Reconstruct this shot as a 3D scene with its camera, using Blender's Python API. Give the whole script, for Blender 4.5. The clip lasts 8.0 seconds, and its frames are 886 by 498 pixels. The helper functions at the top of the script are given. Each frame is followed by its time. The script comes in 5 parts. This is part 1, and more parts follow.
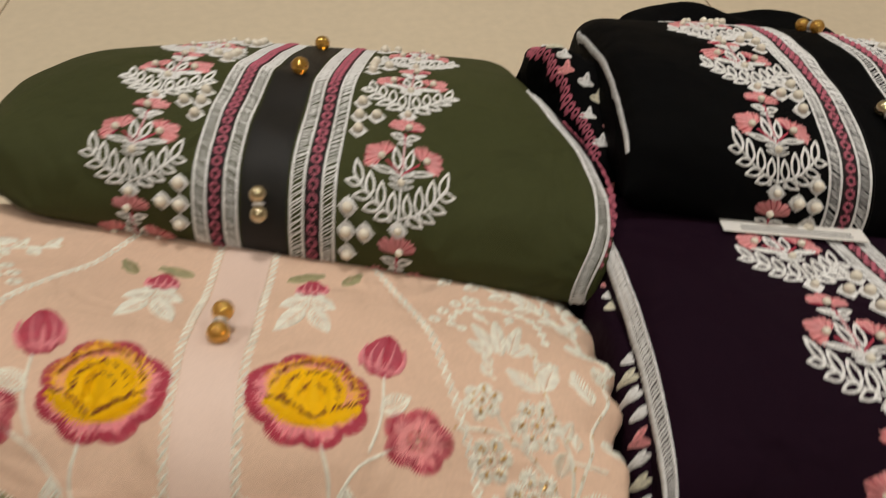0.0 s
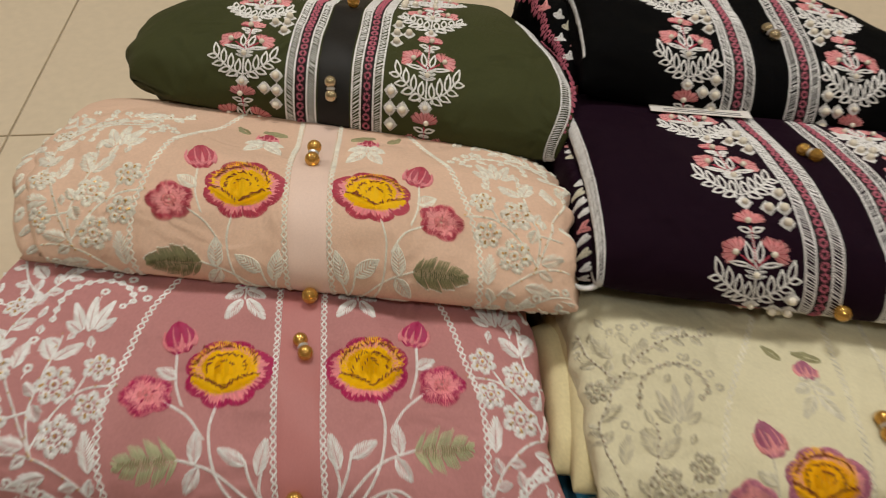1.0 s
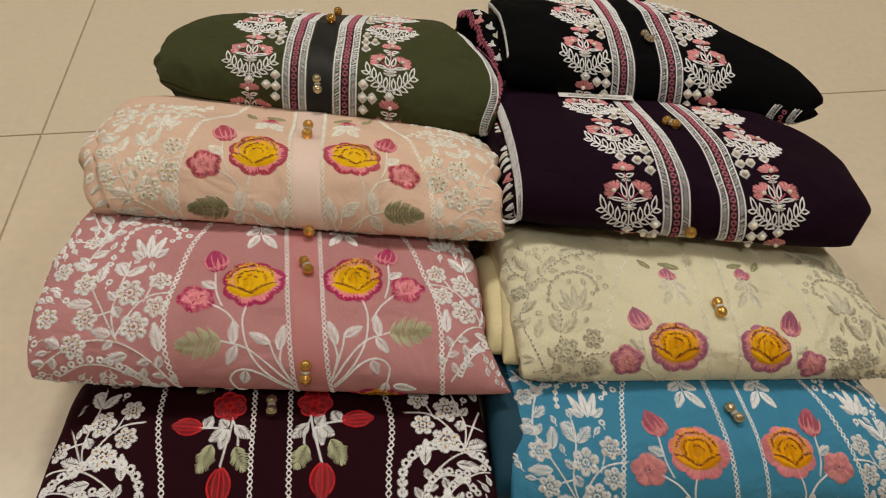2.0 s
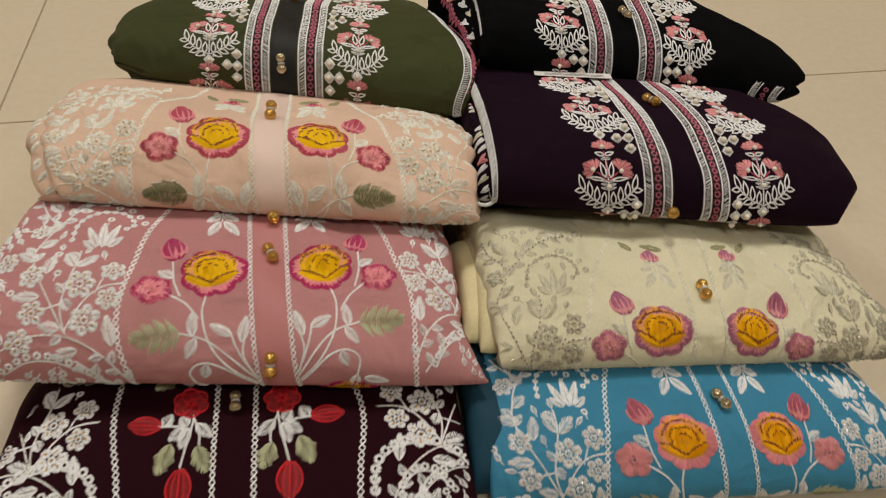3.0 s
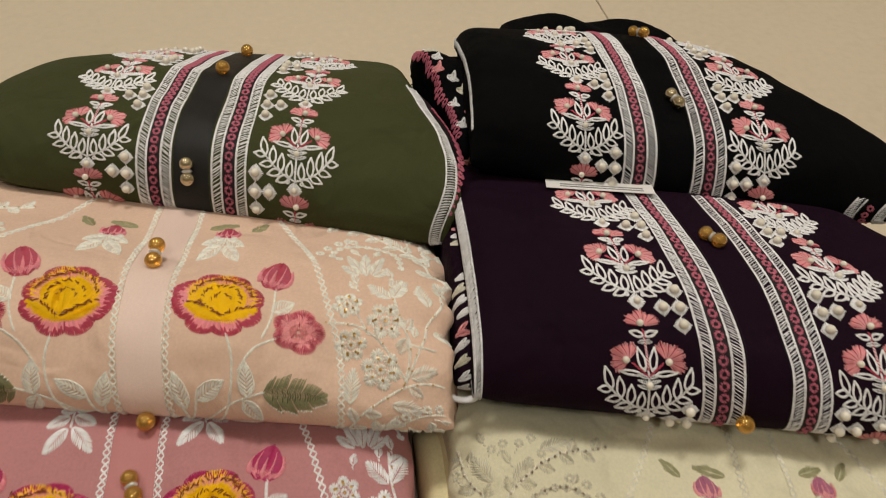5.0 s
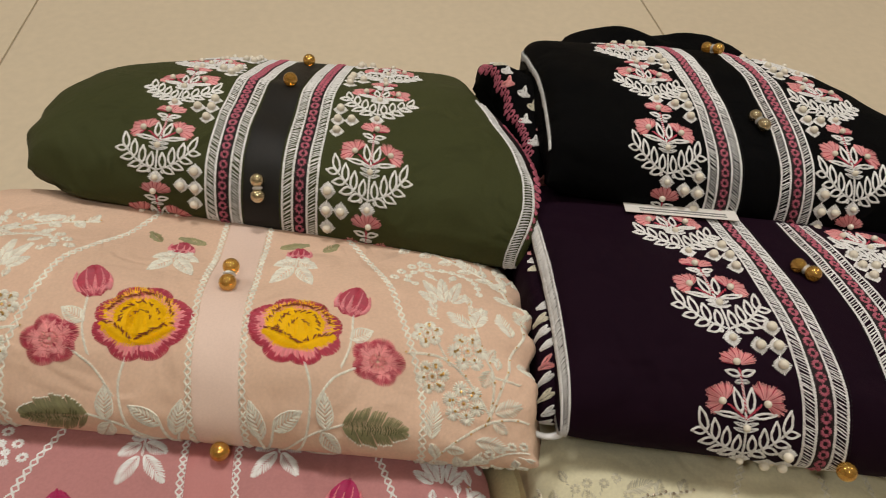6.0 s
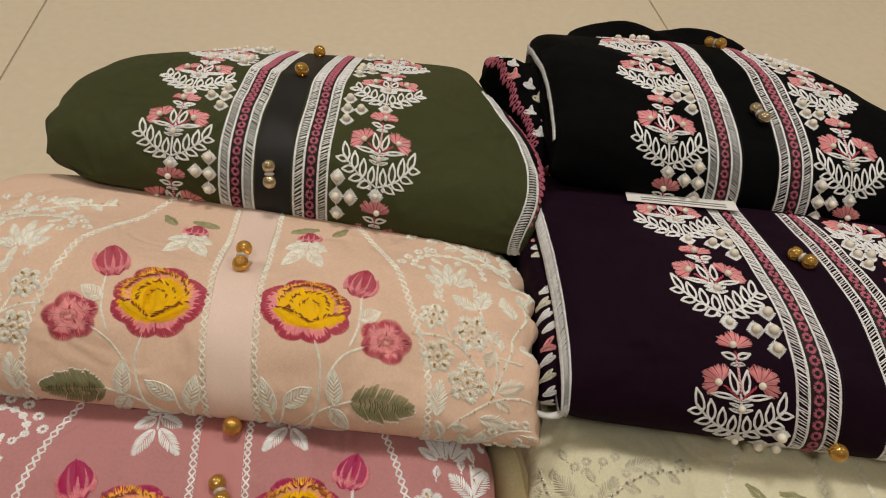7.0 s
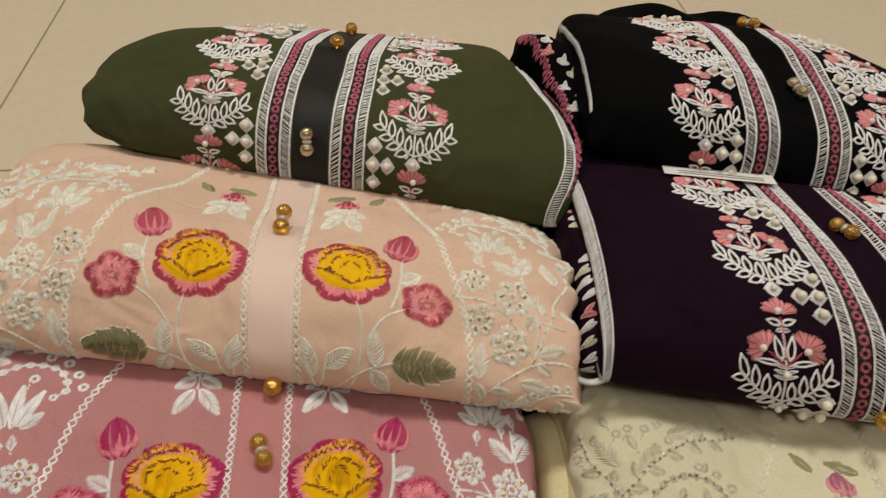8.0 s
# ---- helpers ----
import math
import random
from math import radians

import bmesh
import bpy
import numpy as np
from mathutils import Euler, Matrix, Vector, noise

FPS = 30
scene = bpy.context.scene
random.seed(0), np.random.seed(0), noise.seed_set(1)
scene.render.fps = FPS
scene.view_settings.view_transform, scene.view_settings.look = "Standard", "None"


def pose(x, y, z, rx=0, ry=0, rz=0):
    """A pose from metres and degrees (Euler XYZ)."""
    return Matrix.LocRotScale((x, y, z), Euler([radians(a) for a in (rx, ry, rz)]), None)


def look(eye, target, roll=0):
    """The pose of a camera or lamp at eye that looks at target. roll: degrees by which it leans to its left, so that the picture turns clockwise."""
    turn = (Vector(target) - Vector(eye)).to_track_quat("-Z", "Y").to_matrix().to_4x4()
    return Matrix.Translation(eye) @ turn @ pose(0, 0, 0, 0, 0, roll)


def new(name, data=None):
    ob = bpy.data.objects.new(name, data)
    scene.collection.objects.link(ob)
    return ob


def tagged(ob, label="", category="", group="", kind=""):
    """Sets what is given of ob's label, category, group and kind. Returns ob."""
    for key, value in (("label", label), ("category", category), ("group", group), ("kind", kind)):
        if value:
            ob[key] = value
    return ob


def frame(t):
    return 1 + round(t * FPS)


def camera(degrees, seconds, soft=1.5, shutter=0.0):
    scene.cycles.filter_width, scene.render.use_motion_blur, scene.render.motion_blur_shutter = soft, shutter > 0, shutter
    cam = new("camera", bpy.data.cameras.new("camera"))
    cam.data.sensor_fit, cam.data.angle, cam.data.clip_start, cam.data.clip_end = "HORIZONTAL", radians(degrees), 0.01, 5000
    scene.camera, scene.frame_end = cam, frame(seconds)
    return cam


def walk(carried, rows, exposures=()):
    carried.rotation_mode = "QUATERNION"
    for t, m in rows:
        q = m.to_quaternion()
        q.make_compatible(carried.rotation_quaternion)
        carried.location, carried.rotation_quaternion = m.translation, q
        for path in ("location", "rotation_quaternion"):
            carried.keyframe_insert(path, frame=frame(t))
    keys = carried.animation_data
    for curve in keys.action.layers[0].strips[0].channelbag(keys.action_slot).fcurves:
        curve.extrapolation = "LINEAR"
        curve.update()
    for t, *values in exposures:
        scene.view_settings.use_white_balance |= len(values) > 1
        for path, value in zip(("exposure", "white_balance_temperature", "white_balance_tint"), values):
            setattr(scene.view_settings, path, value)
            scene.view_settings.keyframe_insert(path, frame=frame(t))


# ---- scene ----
cam = camera(63.4, 8.0, soft=1.0, shutter=0.4)
PATH = [
    (0, (0.0000, 0.0000, 0.4042), (0.0277, 0.6921, -0.3170), 3.18),
    (0.5, (-0.0256, -0.0870, 0.4111), (-0.0092, 0.6062, -0.3095), 2.61),
    (1, (-0.0070, -0.1755, 0.4582), (0.0121, 0.5142, -0.2656), 2.58),
    (1.5, (-0.0030, -0.2826, 0.5245), (0.0382, 0.4129, -0.1929), 3.22),
    (1.7, (-0.006, -0.325, 0.539), (0.094, 1.084, -0.877), 3.3),
    (2.8, (-0.008, -0.335, 0.513), (0.189, 1.072, -0.895), 4.1),
    (3, (0.0006, -0.3187, 0.5085), (0.0941, 0.3822, -0.1985), 4.20),
    (3.5, (0.0267, -0.2561, 0.5028), (0.1085, 0.4435, -0.2070), 4.20),
    (4, (0.0325, -0.2042, 0.4954), (0.1092, 0.4947, -0.2157), 4.35),
    (4.2, (0.043, -0.18, 0.489), (0.18, 1.212, -0.941), 4.0),
    (5.3, (0.054, -0.085, 0.459), (0.171, 1.318, -0.962), 4.1),
    (5.5, (0.0439, -0.0784, 0.4591), (0.0992, 0.6219, -0.2526), 4.37),
    (6, (0.0163, -0.0802, 0.4590), (0.0583, 0.6203, -0.2533), 4.10),
    (6.5, (0.0118, -0.0916, 0.4616), (0.0484, 0.6073, -0.2527), 4.13),
    (7, (0.0150, -0.0939, 0.4630), (0.0511, 0.6037, -0.2525), 4.32),
    (7.5, (0.0127, -0.1005, 0.4619), (0.0483, 0.6001, -0.2507), 4.47),
    (8, (-0.0026, -0.1095, 0.4443), (0.0236, 0.5950, -0.2649), 4.25),
]
walk(cam, [(t, look(eye, target, roll)) for t, eye, target, roll in PATH])

# ---- light ----
world = bpy.data.worlds.new("room_air")
scene.world = world
world.use_nodes = True
world.node_tree.nodes["Background"].inputs[0].default_value = (1.0, 0.93, 0.82, 1)
world.node_tree.nodes["Background"].inputs[1].default_value = 0.015
scene.view_settings.exposure = -0.12


# An unseen area lamp added just below the ceiling; it has no fixture.
def added_lamp(x, y, power, sx, sy):
    lamp = bpy.data.lights.new("unseen_area_light", "AREA")
    lamp.shape, lamp.size, lamp.size_y, lamp.energy = "RECTANGLE", sx, sy, power
    lamp.color = (1.0, 0.955, 0.885)
    ob = new("unseen_area_light", lamp)
    ob.matrix_world = pose(x, y, 2.74)
    return ob


# x, y, power, side: assumed sources set for brightness; the last fills the fronts
LAMPS = [(0.10, 0.90, 27, 0.36), (-1.7, 0.9, 20, 0.5), (1.9, 0.5, 14, 0.5), (0.1, -1.4, 20, 0.5)]
for lx, ly, power, wide in LAMPS:
    added_lamp(lx, ly, power, wide, wide)


# ---- materials ----
def material(name, colour, rough=0.6, metal=0.0, spread=0.12, grain=600.0, bump=0.15, stain=6.0, sheen=0.0, spec=0.5, weave=0.0, island=0.0, hue=None, crease=0.0, clear=0.0):
    """Colour varied at two scales, with a fine bump; weave adds a woven thread relief of that many threads a metre."""
    m = bpy.data.materials.new(name)
    m.use_nodes = True
    n, l = m.node_tree.nodes, m.node_tree.links
    bsdf = n["Principled BSDF"]
    co = n.new("ShaderNodeTexCoord")
    fine, broad = n.new("ShaderNodeTexNoise"), n.new("ShaderNodeTexNoise")
    fine.inputs["Scale"].default_value, broad.inputs["Scale"].default_value = grain, stain
    fine.inputs["Detail"].default_value, broad.inputs["Detail"].default_value = 3, 4
    for k in (fine, broad):
        l.new(co.outputs["Object"], k.inputs["Vector"])
    add = n.new("ShaderNodeMath")
    add.operation = "ADD"
    l.new(fine.outputs[0], add.inputs[0])
    l.new(broad.outputs[0], add.inputs[1])
    source = add.outputs[0]
    if island:
        geo, mul = n.new("ShaderNodeNewGeometry"), n.new("ShaderNodeMath")
        mul.operation = "MULTIPLY_ADD"
        mul.inputs[1].default_value = island
        l.new(geo.outputs["Random Per Island"], mul.inputs[0])
        l.new(source, mul.inputs[2])
        source = mul.outputs[0]
    ramp = n.new("ShaderNodeMapRange")
    ramp.inputs["From Min"].default_value, ramp.inputs["From Max"].default_value = 0.6, 1.4 + island
    l.new(source, ramp.inputs["Value"])
    mix = n.new("ShaderNodeMix")
    mix.data_type = "RGBA"
    dark = hue or [c * (1 - spread) for c in colour]
    lite = [min(1, c * (1 + spread)) for c in colour]
    mix.inputs["A"].default_value, mix.inputs["B"].default_value = (*dark, 1), (*lite, 1)
    l.new(ramp.outputs[0], mix.inputs["Factor"])
    l.new(mix.outputs["Result"], bsdf.inputs["Base Color"])
    bsdf.inputs["Roughness"].default_value, bsdf.inputs["Metallic"].default_value = rough, metal
    bsdf.inputs["Specular IOR Level"].default_value = spec
    if sheen:
        bsdf.inputs["Sheen Weight"].default_value, bsdf.inputs["Sheen Roughness"].default_value = sheen, 0.4
        bsdf.inputs["Sheen Tint"].default_value = (*[min(1, c * 1.5 + 0.05) for c in colour], 1)
    height = fine.outputs[0]
    if weave:
        sep = n.new("ShaderNodeSeparateXYZ")
        l.new(co.outputs["Object"], sep.inputs[0])
        waves = []
        for axis, k in (("X", 1.0), ("Y", 1.0)):
            mu, si = n.new("ShaderNodeMath"), n.new("ShaderNodeMath")
            mu.operation, si.operation = "MULTIPLY", "SINE"
            mu.inputs[1].default_value = weave * 2 * math.pi * k
            l.new(sep.outputs[axis], mu.inputs[0])
            l.new(mu.outputs[0], si.inputs[0])
            waves.append(si)
        mx, ad = n.new("ShaderNodeMath"), n.new("ShaderNodeMath")
        mx.operation, ad.operation = "MULTIPLY", "MULTIPLY_ADD"
        l.new(waves[0].outputs[0], mx.inputs[0])
        l.new(waves[1].outputs[0], mx.inputs[1])
        ad.inputs[1].default_value = 0.5
        l.new(mx.outputs[0], ad.inputs[0])
        l.new(fine.outputs[0], ad.inputs[2])
        height = ad.outputs[0]
    if bump:
        b = n.new("ShaderNodeBump")
        b.inputs["Strength"].default_value, b.inputs["Distance"].default_value = bump, 0.0006
        l.new(height, b.inputs["Height"])
        l.new(b.outputs[0], bsdf.inputs["Normal"])
        if crease:
            soft, c = n.new("ShaderNodeTexNoise"), n.new("ShaderNodeBump")
            soft.inputs["Scale"].default_value, soft.inputs["Detail"].default_value, soft.inputs["Distortion"].default_value = 22, 2.5, 0.6
            l.new(co.outputs["Object"], soft.inputs["Vector"])
            c.inputs["Strength"].default_value, c.inputs["Distance"].default_value = crease, 0.009
            l.new(soft.outputs[0], c.inputs["Height"])
            l.new(c.outputs[0], b.inputs["Normal"])
    if clear:
        bsdf.inputs["Transmission Weight"].default_value = clear
    return m


CLOTH = {
    "green": material("olive_georgette", (0.051, 0.057, 0.0195), 0.64, spread=0.09, bump=0.38, sheen=0.05, weave=1400, stain=9, spec=0.12, crease=1.3),
    "black": material("black_georgette", (0.0022, 0.0022, 0.0025), 0.75, spread=0.09, bump=0.38, sheen=0.0, weave=1400, stain=9, spec=0.05, crease=0.8),
    "purple": material("aubergine_georgette", (0.0125, 0.0040, 0.0105), 0.68, spread=0.09, bump=0.38, sheen=0.0, weave=1400, stain=9, spec=0.05, crease=0.9),
    "peach": material("peach_georgette", (0.77, 0.54, 0.405), 0.68, spread=0.09, bump=0.38, sheen=0.15, weave=1400, stain=9, spec=0.12, crease=1.1),
    "pink": material("dusty_pink_georgette", (0.52, 0.24, 0.238), 0.66, spread=0.09, bump=0.38, sheen=0.15, weave=1400, stain=9, spec=0.12, crease=1.1),
    "maroon": material("maroon_georgette", (0.021, 0.0034, 0.0065), 0.68, spread=0.09, bump=0.38, sheen=0.0, weave=1400, stain=9, spec=0.05, crease=0.5),
    "cream": material("cream_georgette", (0.75, 0.70, 0.49), 0.68, spread=0.09, bump=0.38, sheen=0.15, weave=1400, stain=9, spec=0.12, crease=1.1),
    "blue": material("teal_blue_georgette", (0.053, 0.245, 0.395), 0.64, spread=0.09, bump=0.38, sheen=0.15, weave=1400, stain=9, spec=0.12, crease=0.8),
}
TILE = material("beige_vitrified_tile", (0.66, 0.56, 0.415), 0.32, spread=0.07, grain=90, bump=0.02, stain=2.5)
GROUT = material("tile_grout", (0.44, 0.37, 0.27), 0.9, spread=0.3, grain=300, bump=0.4)
WALL = material("cream_wall_paint", (0.50, 0.45, 0.37), 0.8, spread=0.04, grain=60, bump=0.1, stain=1.2)
CEIL = material("white_ceiling_paint", (0.8, 0.78, 0.74), 0.85, spread=0.03, grain=60, bump=0.1, stain=1.0)


# ---- meshes ----
def mesh_object(name, verts, faces, mat, parent=None, label="", smooth=True):
    me = bpy.data.meshes.new(name)
    me.from_pydata(verts, [], faces)
    if smooth:
        me.polygons.foreach_set("use_smooth", [True] * len(me.polygons))
    me.materials.append(mat)
    me.update()
    ob = new(name, me)
    ob.parent = parent
    if label:
        ob["label"] = label
    return ob


def part(name, bm, mat, parent=None, label=""):
    me = bpy.data.meshes.new(name)
    bm.to_mesh(me)
    bm.free()
    me.materials.append(mat)
    ob = new(name, me)
    ob.parent = parent
    if label:
        ob["label"] = label
    return ob


def box_bm(x0, x1, y0, y1, z0, z1, bevel=0.0):
    bm = bmesh.new()
    bmesh.ops.create_cube(bm, size=1, matrix=Matrix.LocRotScale(((x0 + x1) / 2, (y0 + y1) / 2, (z0 + z1) / 2), None, (x1 - x0, y1 - y0, z1 - z0)))
    if bevel:
        bmesh.ops.bevel(bm, geom=bm.edges[:], offset=bevel, segments=1, affect="EDGES")
    return bm


# ---- surface of a folded garment ----
def spline_loop(pts, n):
    """A closed smooth curve through pts, at n even steps of its length."""
    p = np.array(pts, float)
    k = len(p)
    out = []
    for i in range(k):
        a, b, c, d = p[i - 1], p[i], p[(i + 1) % k], p[(i + 2) % k]
        for s in np.linspace(0, 1, 24, endpoint=False):
            out.append(0.5 * (2 * b + (c - a) * s + (2 * a - 5 * b + 4 * c - d) * s * s + (3 * b - a - 3 * c + d) * s ** 3))
    out = np.array(out)
    seg = np.linalg.norm(np.roll(out, -1, 0) - out, axis=1)
    run = np.concatenate([[0], np.cumsum(seg)])
    out = np.vstack([out, out[:1]])
    at = np.linspace(0, run[-1], n, endpoint=False)
    return np.stack([np.interp(at, run, out[:, i]) for i in (0, 1)], 1), run[-1]


class Surface:
    """Skin of a folded bundle. (x, b): metres across and metres along its section, from the lower front edge up and back."""

    def __init__(self, loop, left, right, mid, skew=0.0, lift=0.0, ends=(6, 6), flat=(0.3, 0.3), folds=0.0012, seed=1, bow=0.0, liftk=0.0, ruffle=(0.0, 0.0), droop=0.0):
        self.curve, self.length = spline_loop(loop, 600)
        self.left, self.right = np.array(left), np.array(right)
        self.mid, self.skew, self.lift, self.ends, self.flat, self.folds, self.bow, self.liftk, self.ruffle = mid, skew, lift, ends, flat, folds, bow, liftk, ruffle
        self.droop = droop
        r = np.random.RandomState(seed)
        self.waves = [(r.uniform(12, 90), r.uniform(10, 70), r.uniform(0, 6.28), r.uniform(0.3, 1.0)) for _ in range(9)]
        self.creases = [(r.uniform(-170, 170), r.uniform(60, 210), r.uniform(0, 6.28), r.uniform(0.3, 1.0)) for _ in range(10)]
        y, z = self.curve[:, 0], self.curve[:, 1]
        near = np.abs(y[:, None] - y[None]) < 0.004
        upper, lower = np.where(near, z[None], -1).max(1), np.where(near, z[None], 9).min(1)
        self.core = np.convolve(np.tile(0.5 * (upper + np.maximum(lower, upper - 0.055)), 3), np.ones(31) / 31, "same")[600:1200]
        self.zmid = 0.5 * (z.max() + loop[0][1])

    def section(self, b):
        q = (np.asarray(b) / self.length % 1.0) * 600
        i = np.floor(q).astype(int) % 600
        f = (q - np.floor(q))[..., None]
        return self.curve[i] * (1 - f) + self.curve[(i + 1) % 600] * f

    def edges(self, b):
        y = self.section(b)[..., 0]
        return np.interp(y, self.left[:, 0], self.left[:, 1]), np.interp(y, self.right[:, 0], self.right[:, 1])

    def flatpoint(self, x, b):
        x, b = np.broadcast_arrays(np.asarray(x, float), np.asarray(b, float))
        p = self.section(b)
        y, z = p[..., 0], p[..., 1]
        l, r = self.edges(b)
        u = np.clip((2 * x - l - r) / (r - l), -1, 1)
        k = np.ones_like(u)
        wavy = 0.0
        for side, (power, low) in enumerate(zip(self.ends, self.flat)):
            v = np.clip(-u if side == 0 else u, 0, 1)
            k = k * (low + (1 - low) * (1 - v ** power) ** 0.5)
            wavy = wavy + self.ruffle[side] * v ** 9 * (np.sin(205 * b + 2 * np.sin(57 * b)) + 0.5 * np.sin(111 * b + 1.7) + 0.2 * np.sin(410 * b))
        fold = sum(a * np.sin(fx * x + fb * b + ph + 1.3 * np.sin(fb * b * 0.7 + ph)) for fx, fb, ph, a in self.waves) * self.folds * 0.45
        fold = fold + sum(a * np.sin(fx * x + fb * b + ph + 1.5 * np.sin(0.31 * fx * x - 0.23 * fb * b)) for fx, fb, ph, a in self.creases) * self.folds * 0.13
        dx = x - self.mid
        top = np.clip((z - self.zmid) / 0.02, 0, 1)
        core = self.core[np.floor(b / self.length % 1.0 * 600).astype(int) % 600]
        zz = core + (z - core) * k + fold * top + (self.lift + self.liftk * (y - self.curve[:, 0].min())) * dx * np.clip(z / 0.1, 0, 1) + 0.5 * wavy - self.droop * np.clip(-dx / 0.17, 0, 1.2) ** 3
        yy = y + self.skew * dx + self.bow * dx * dx
        return np.stack([x + wavy, yy, np.maximum(zz, 0.002)], -1)

    def normal(self, x, b):
        e = 0.0015
        px = self.flatpoint(np.asarray(x) + e, b) - self.flatpoint(np.asarray(x) - e, b)
        pb = self.flatpoint(x, np.asarray(b) + e) - self.flatpoint(x, np.asarray(b) - e)
        n = np.cross(px, pb)
        return n / np.maximum(np.linalg.norm(n, axis=-1, keepdims=True), 1e-9)

    def at(self, x, b, up=0.0):
        p = self.flatpoint(x, b)
        return p + self.normal(x, b) * np.asarray(up)[..., None] if np.any(up) else p


SKIN = {
    "maroon": Surface([(-0.135, 0.003), (-0.158, 0.012), (-0.146, 0.031), (-0.108, 0.0445), (-0.06, 0.0505), (-0.01, 0.0515), (0.025, 0.044), (0.038, 0.022), (0.02, 0.003), (-0.05, 0.002)],
        [(-0.147, -0.262), (-0.049, -0.262), (0.02, -0.252)],
        [(-0.147, 0.073), (-0.098, 0.069), (-0.01, 0.06)], -0.109, seed=4, lift=-0.02),
    "pink": Surface([(0.0015, 0.060), (-0.0167, 0.0700), (-0.0130, 0.0905), (0.0080, 0.1060), (0.0511, 0.1158), (0.1006, 0.1165), (0.1459, 0.1054), (0.172, 0.075), (0.168, 0.025), (0.145, 0.003), (0.08, 0.004), (0.045, 0.045)],
        [(-0.017, -0.272), (0.018, -0.278), (0.067, -0.276), (0.165, -0.268)],
        [(-0.018, 0.081), (0.017, 0.066), (0.105, 0.061), (0.174, 0.055)], -0.0841, skew=-0.02, lift=-0.08, seed=3, ruffle=(0.0010, 0.0010), folds=0.0020),
    "peach": Surface([(0.1245, 0.1129), (0.1065, 0.1230), (0.1105, 0.1420), (0.1329, 0.1588), (0.1640, 0.1645), (0.1930, 0.1590), (0.2228, 0.1465), (0.2631, 0.135), (0.288, 0.110), (0.290, 0.050), (0.275, 0.004), (0.20, 0.004), (0.182, 0.050), (0.158, 0.103)],
        [(0.105, -0.236), (0.134, -0.253), (0.183, -0.266), (0.291, -0.272)],
        [(0.104, 0.083), (0.15, 0.0835), (0.202, 0.084), (0.29, 0.072)], -0.0792, skew=-0.05, lift=-0.06, seed=2, ruffle=(0.0022, 0.0026), folds=0.0030),
    "green": Surface([(0.2632, 0.1305), (0.247, 0.1401), (0.2500, 0.1611), (0.2690, 0.1790), (0.3098, 0.1835), (0.3497, 0.1795), (0.4104, 0.1560), (0.4567, 0.1290), (0.480, 0.075), (0.475, 0.020), (0.43, 0.003), (0.335, 0.004), (0.312, 0.06), (0.292, 0.122)],
        [(0.244, -0.192), (0.262, -0.231), (0.292, -0.243), (0.335, -0.242), (0.38, -0.240), (0.42, -0.200), (0.477, -0.156)],
        [(0.246, 0.084), (0.256, 0.0905), (0.268, 0.0945), (0.285, 0.0950), (0.31, 0.090), (0.345, 0.077), (0.385, 0.067), (0.477, 0.052)], -0.0743, skew=-0.12, lift=-0.08, ends=(5, 14), flat=(0.10, 0.3), seed=1, liftk=0.54, ruffle=(0.0018, 0.0), droop=0.0145),
    "blue": Surface([(-0.072, 0.003), (-0.092, 0.011), (-0.088, 0.029), (-0.064, 0.0480), (-0.03, 0.0575), (0.02, 0.0580), (0.045, 0.047), (0.053, 0.020), (0.03, 0.003)],
        [(-0.087, 0.08), (0.02, 0.077)],
        [(-0.088, 0.406), (-0.055, 0.404), (-0.005, 0.387), (0.079, 0.378)], 0.2469, seed=8, lift=-0.02),
    "cream": Surface([(0.011, 0.057), (-0.009, 0.0625), (-0.009, 0.0790), (0.008, 0.0930), (0.0520, 0.1020), (0.1072, 0.1017), (0.1476, 0.0882), (0.164, 0.050), (0.15, 0.004), (0.08, 0.003), (0.06, 0.035)],
        [(-0.01, 0.091), (0.176, 0.076)],
        [(-0.01, 0.402), (0.019, 0.409), (0.107, 0.390), (0.175, 0.383)], 0.2469, seed=7, lift=-0.02, ruffle=(0.0012, 0.0012), folds=0.0022),
    "purple": Surface([(0.1165, 0.1088), (0.0982, 0.1190), (0.0995, 0.1370), (0.1170, 0.1560), (0.1529, 0.1665), (0.1927, 0.1635), (0.2429, 0.1522), (0.2868, 0.1336), (0.300, 0.080), (0.285, 0.006), (0.20, 0.004), (0.185, 0.05), (0.150, 0.100)],
        [(0.095, 0.0945), (0.12, 0.0945), (0.16, 0.0925), (0.22, 0.0900), (0.31, 0.087)],
        [(0.095, 0.378), (0.124, 0.402), (0.183, 0.402), (0.222, 0.393), (0.26, 0.380), (0.31, 0.366)], 0.2469, skew=-0.1, ends=(14, 5), seed=6, lift=-0.03),
    "black": Surface([(0.2800, 0.1310), (0.2630, 0.1410), (0.2665, 0.1610), (0.2860, 0.1790), (0.3298, 0.1860), (0.3797, 0.1830), (0.4404, 0.1665), (0.4841, 0.1368), (0.498, 0.080), (0.475, 0.006), (0.36, 0.004), (0.335, 0.06), (0.305, 0.125)],
        [(0.262, 0.101), (0.33, 0.103), (0.42, 0.098), (0.507, 0.112)],
        [(0.262, 0.401), (0.281, 0.43), (0.311, 0.415), (0.36, 0.366), (0.409, 0.336), (0.467, 0.276), (0.506, 0.251)], 0.2469, skew=-0.06, ends=(14, 5), seed=5, lift=-0.11, liftk=0.6),
}


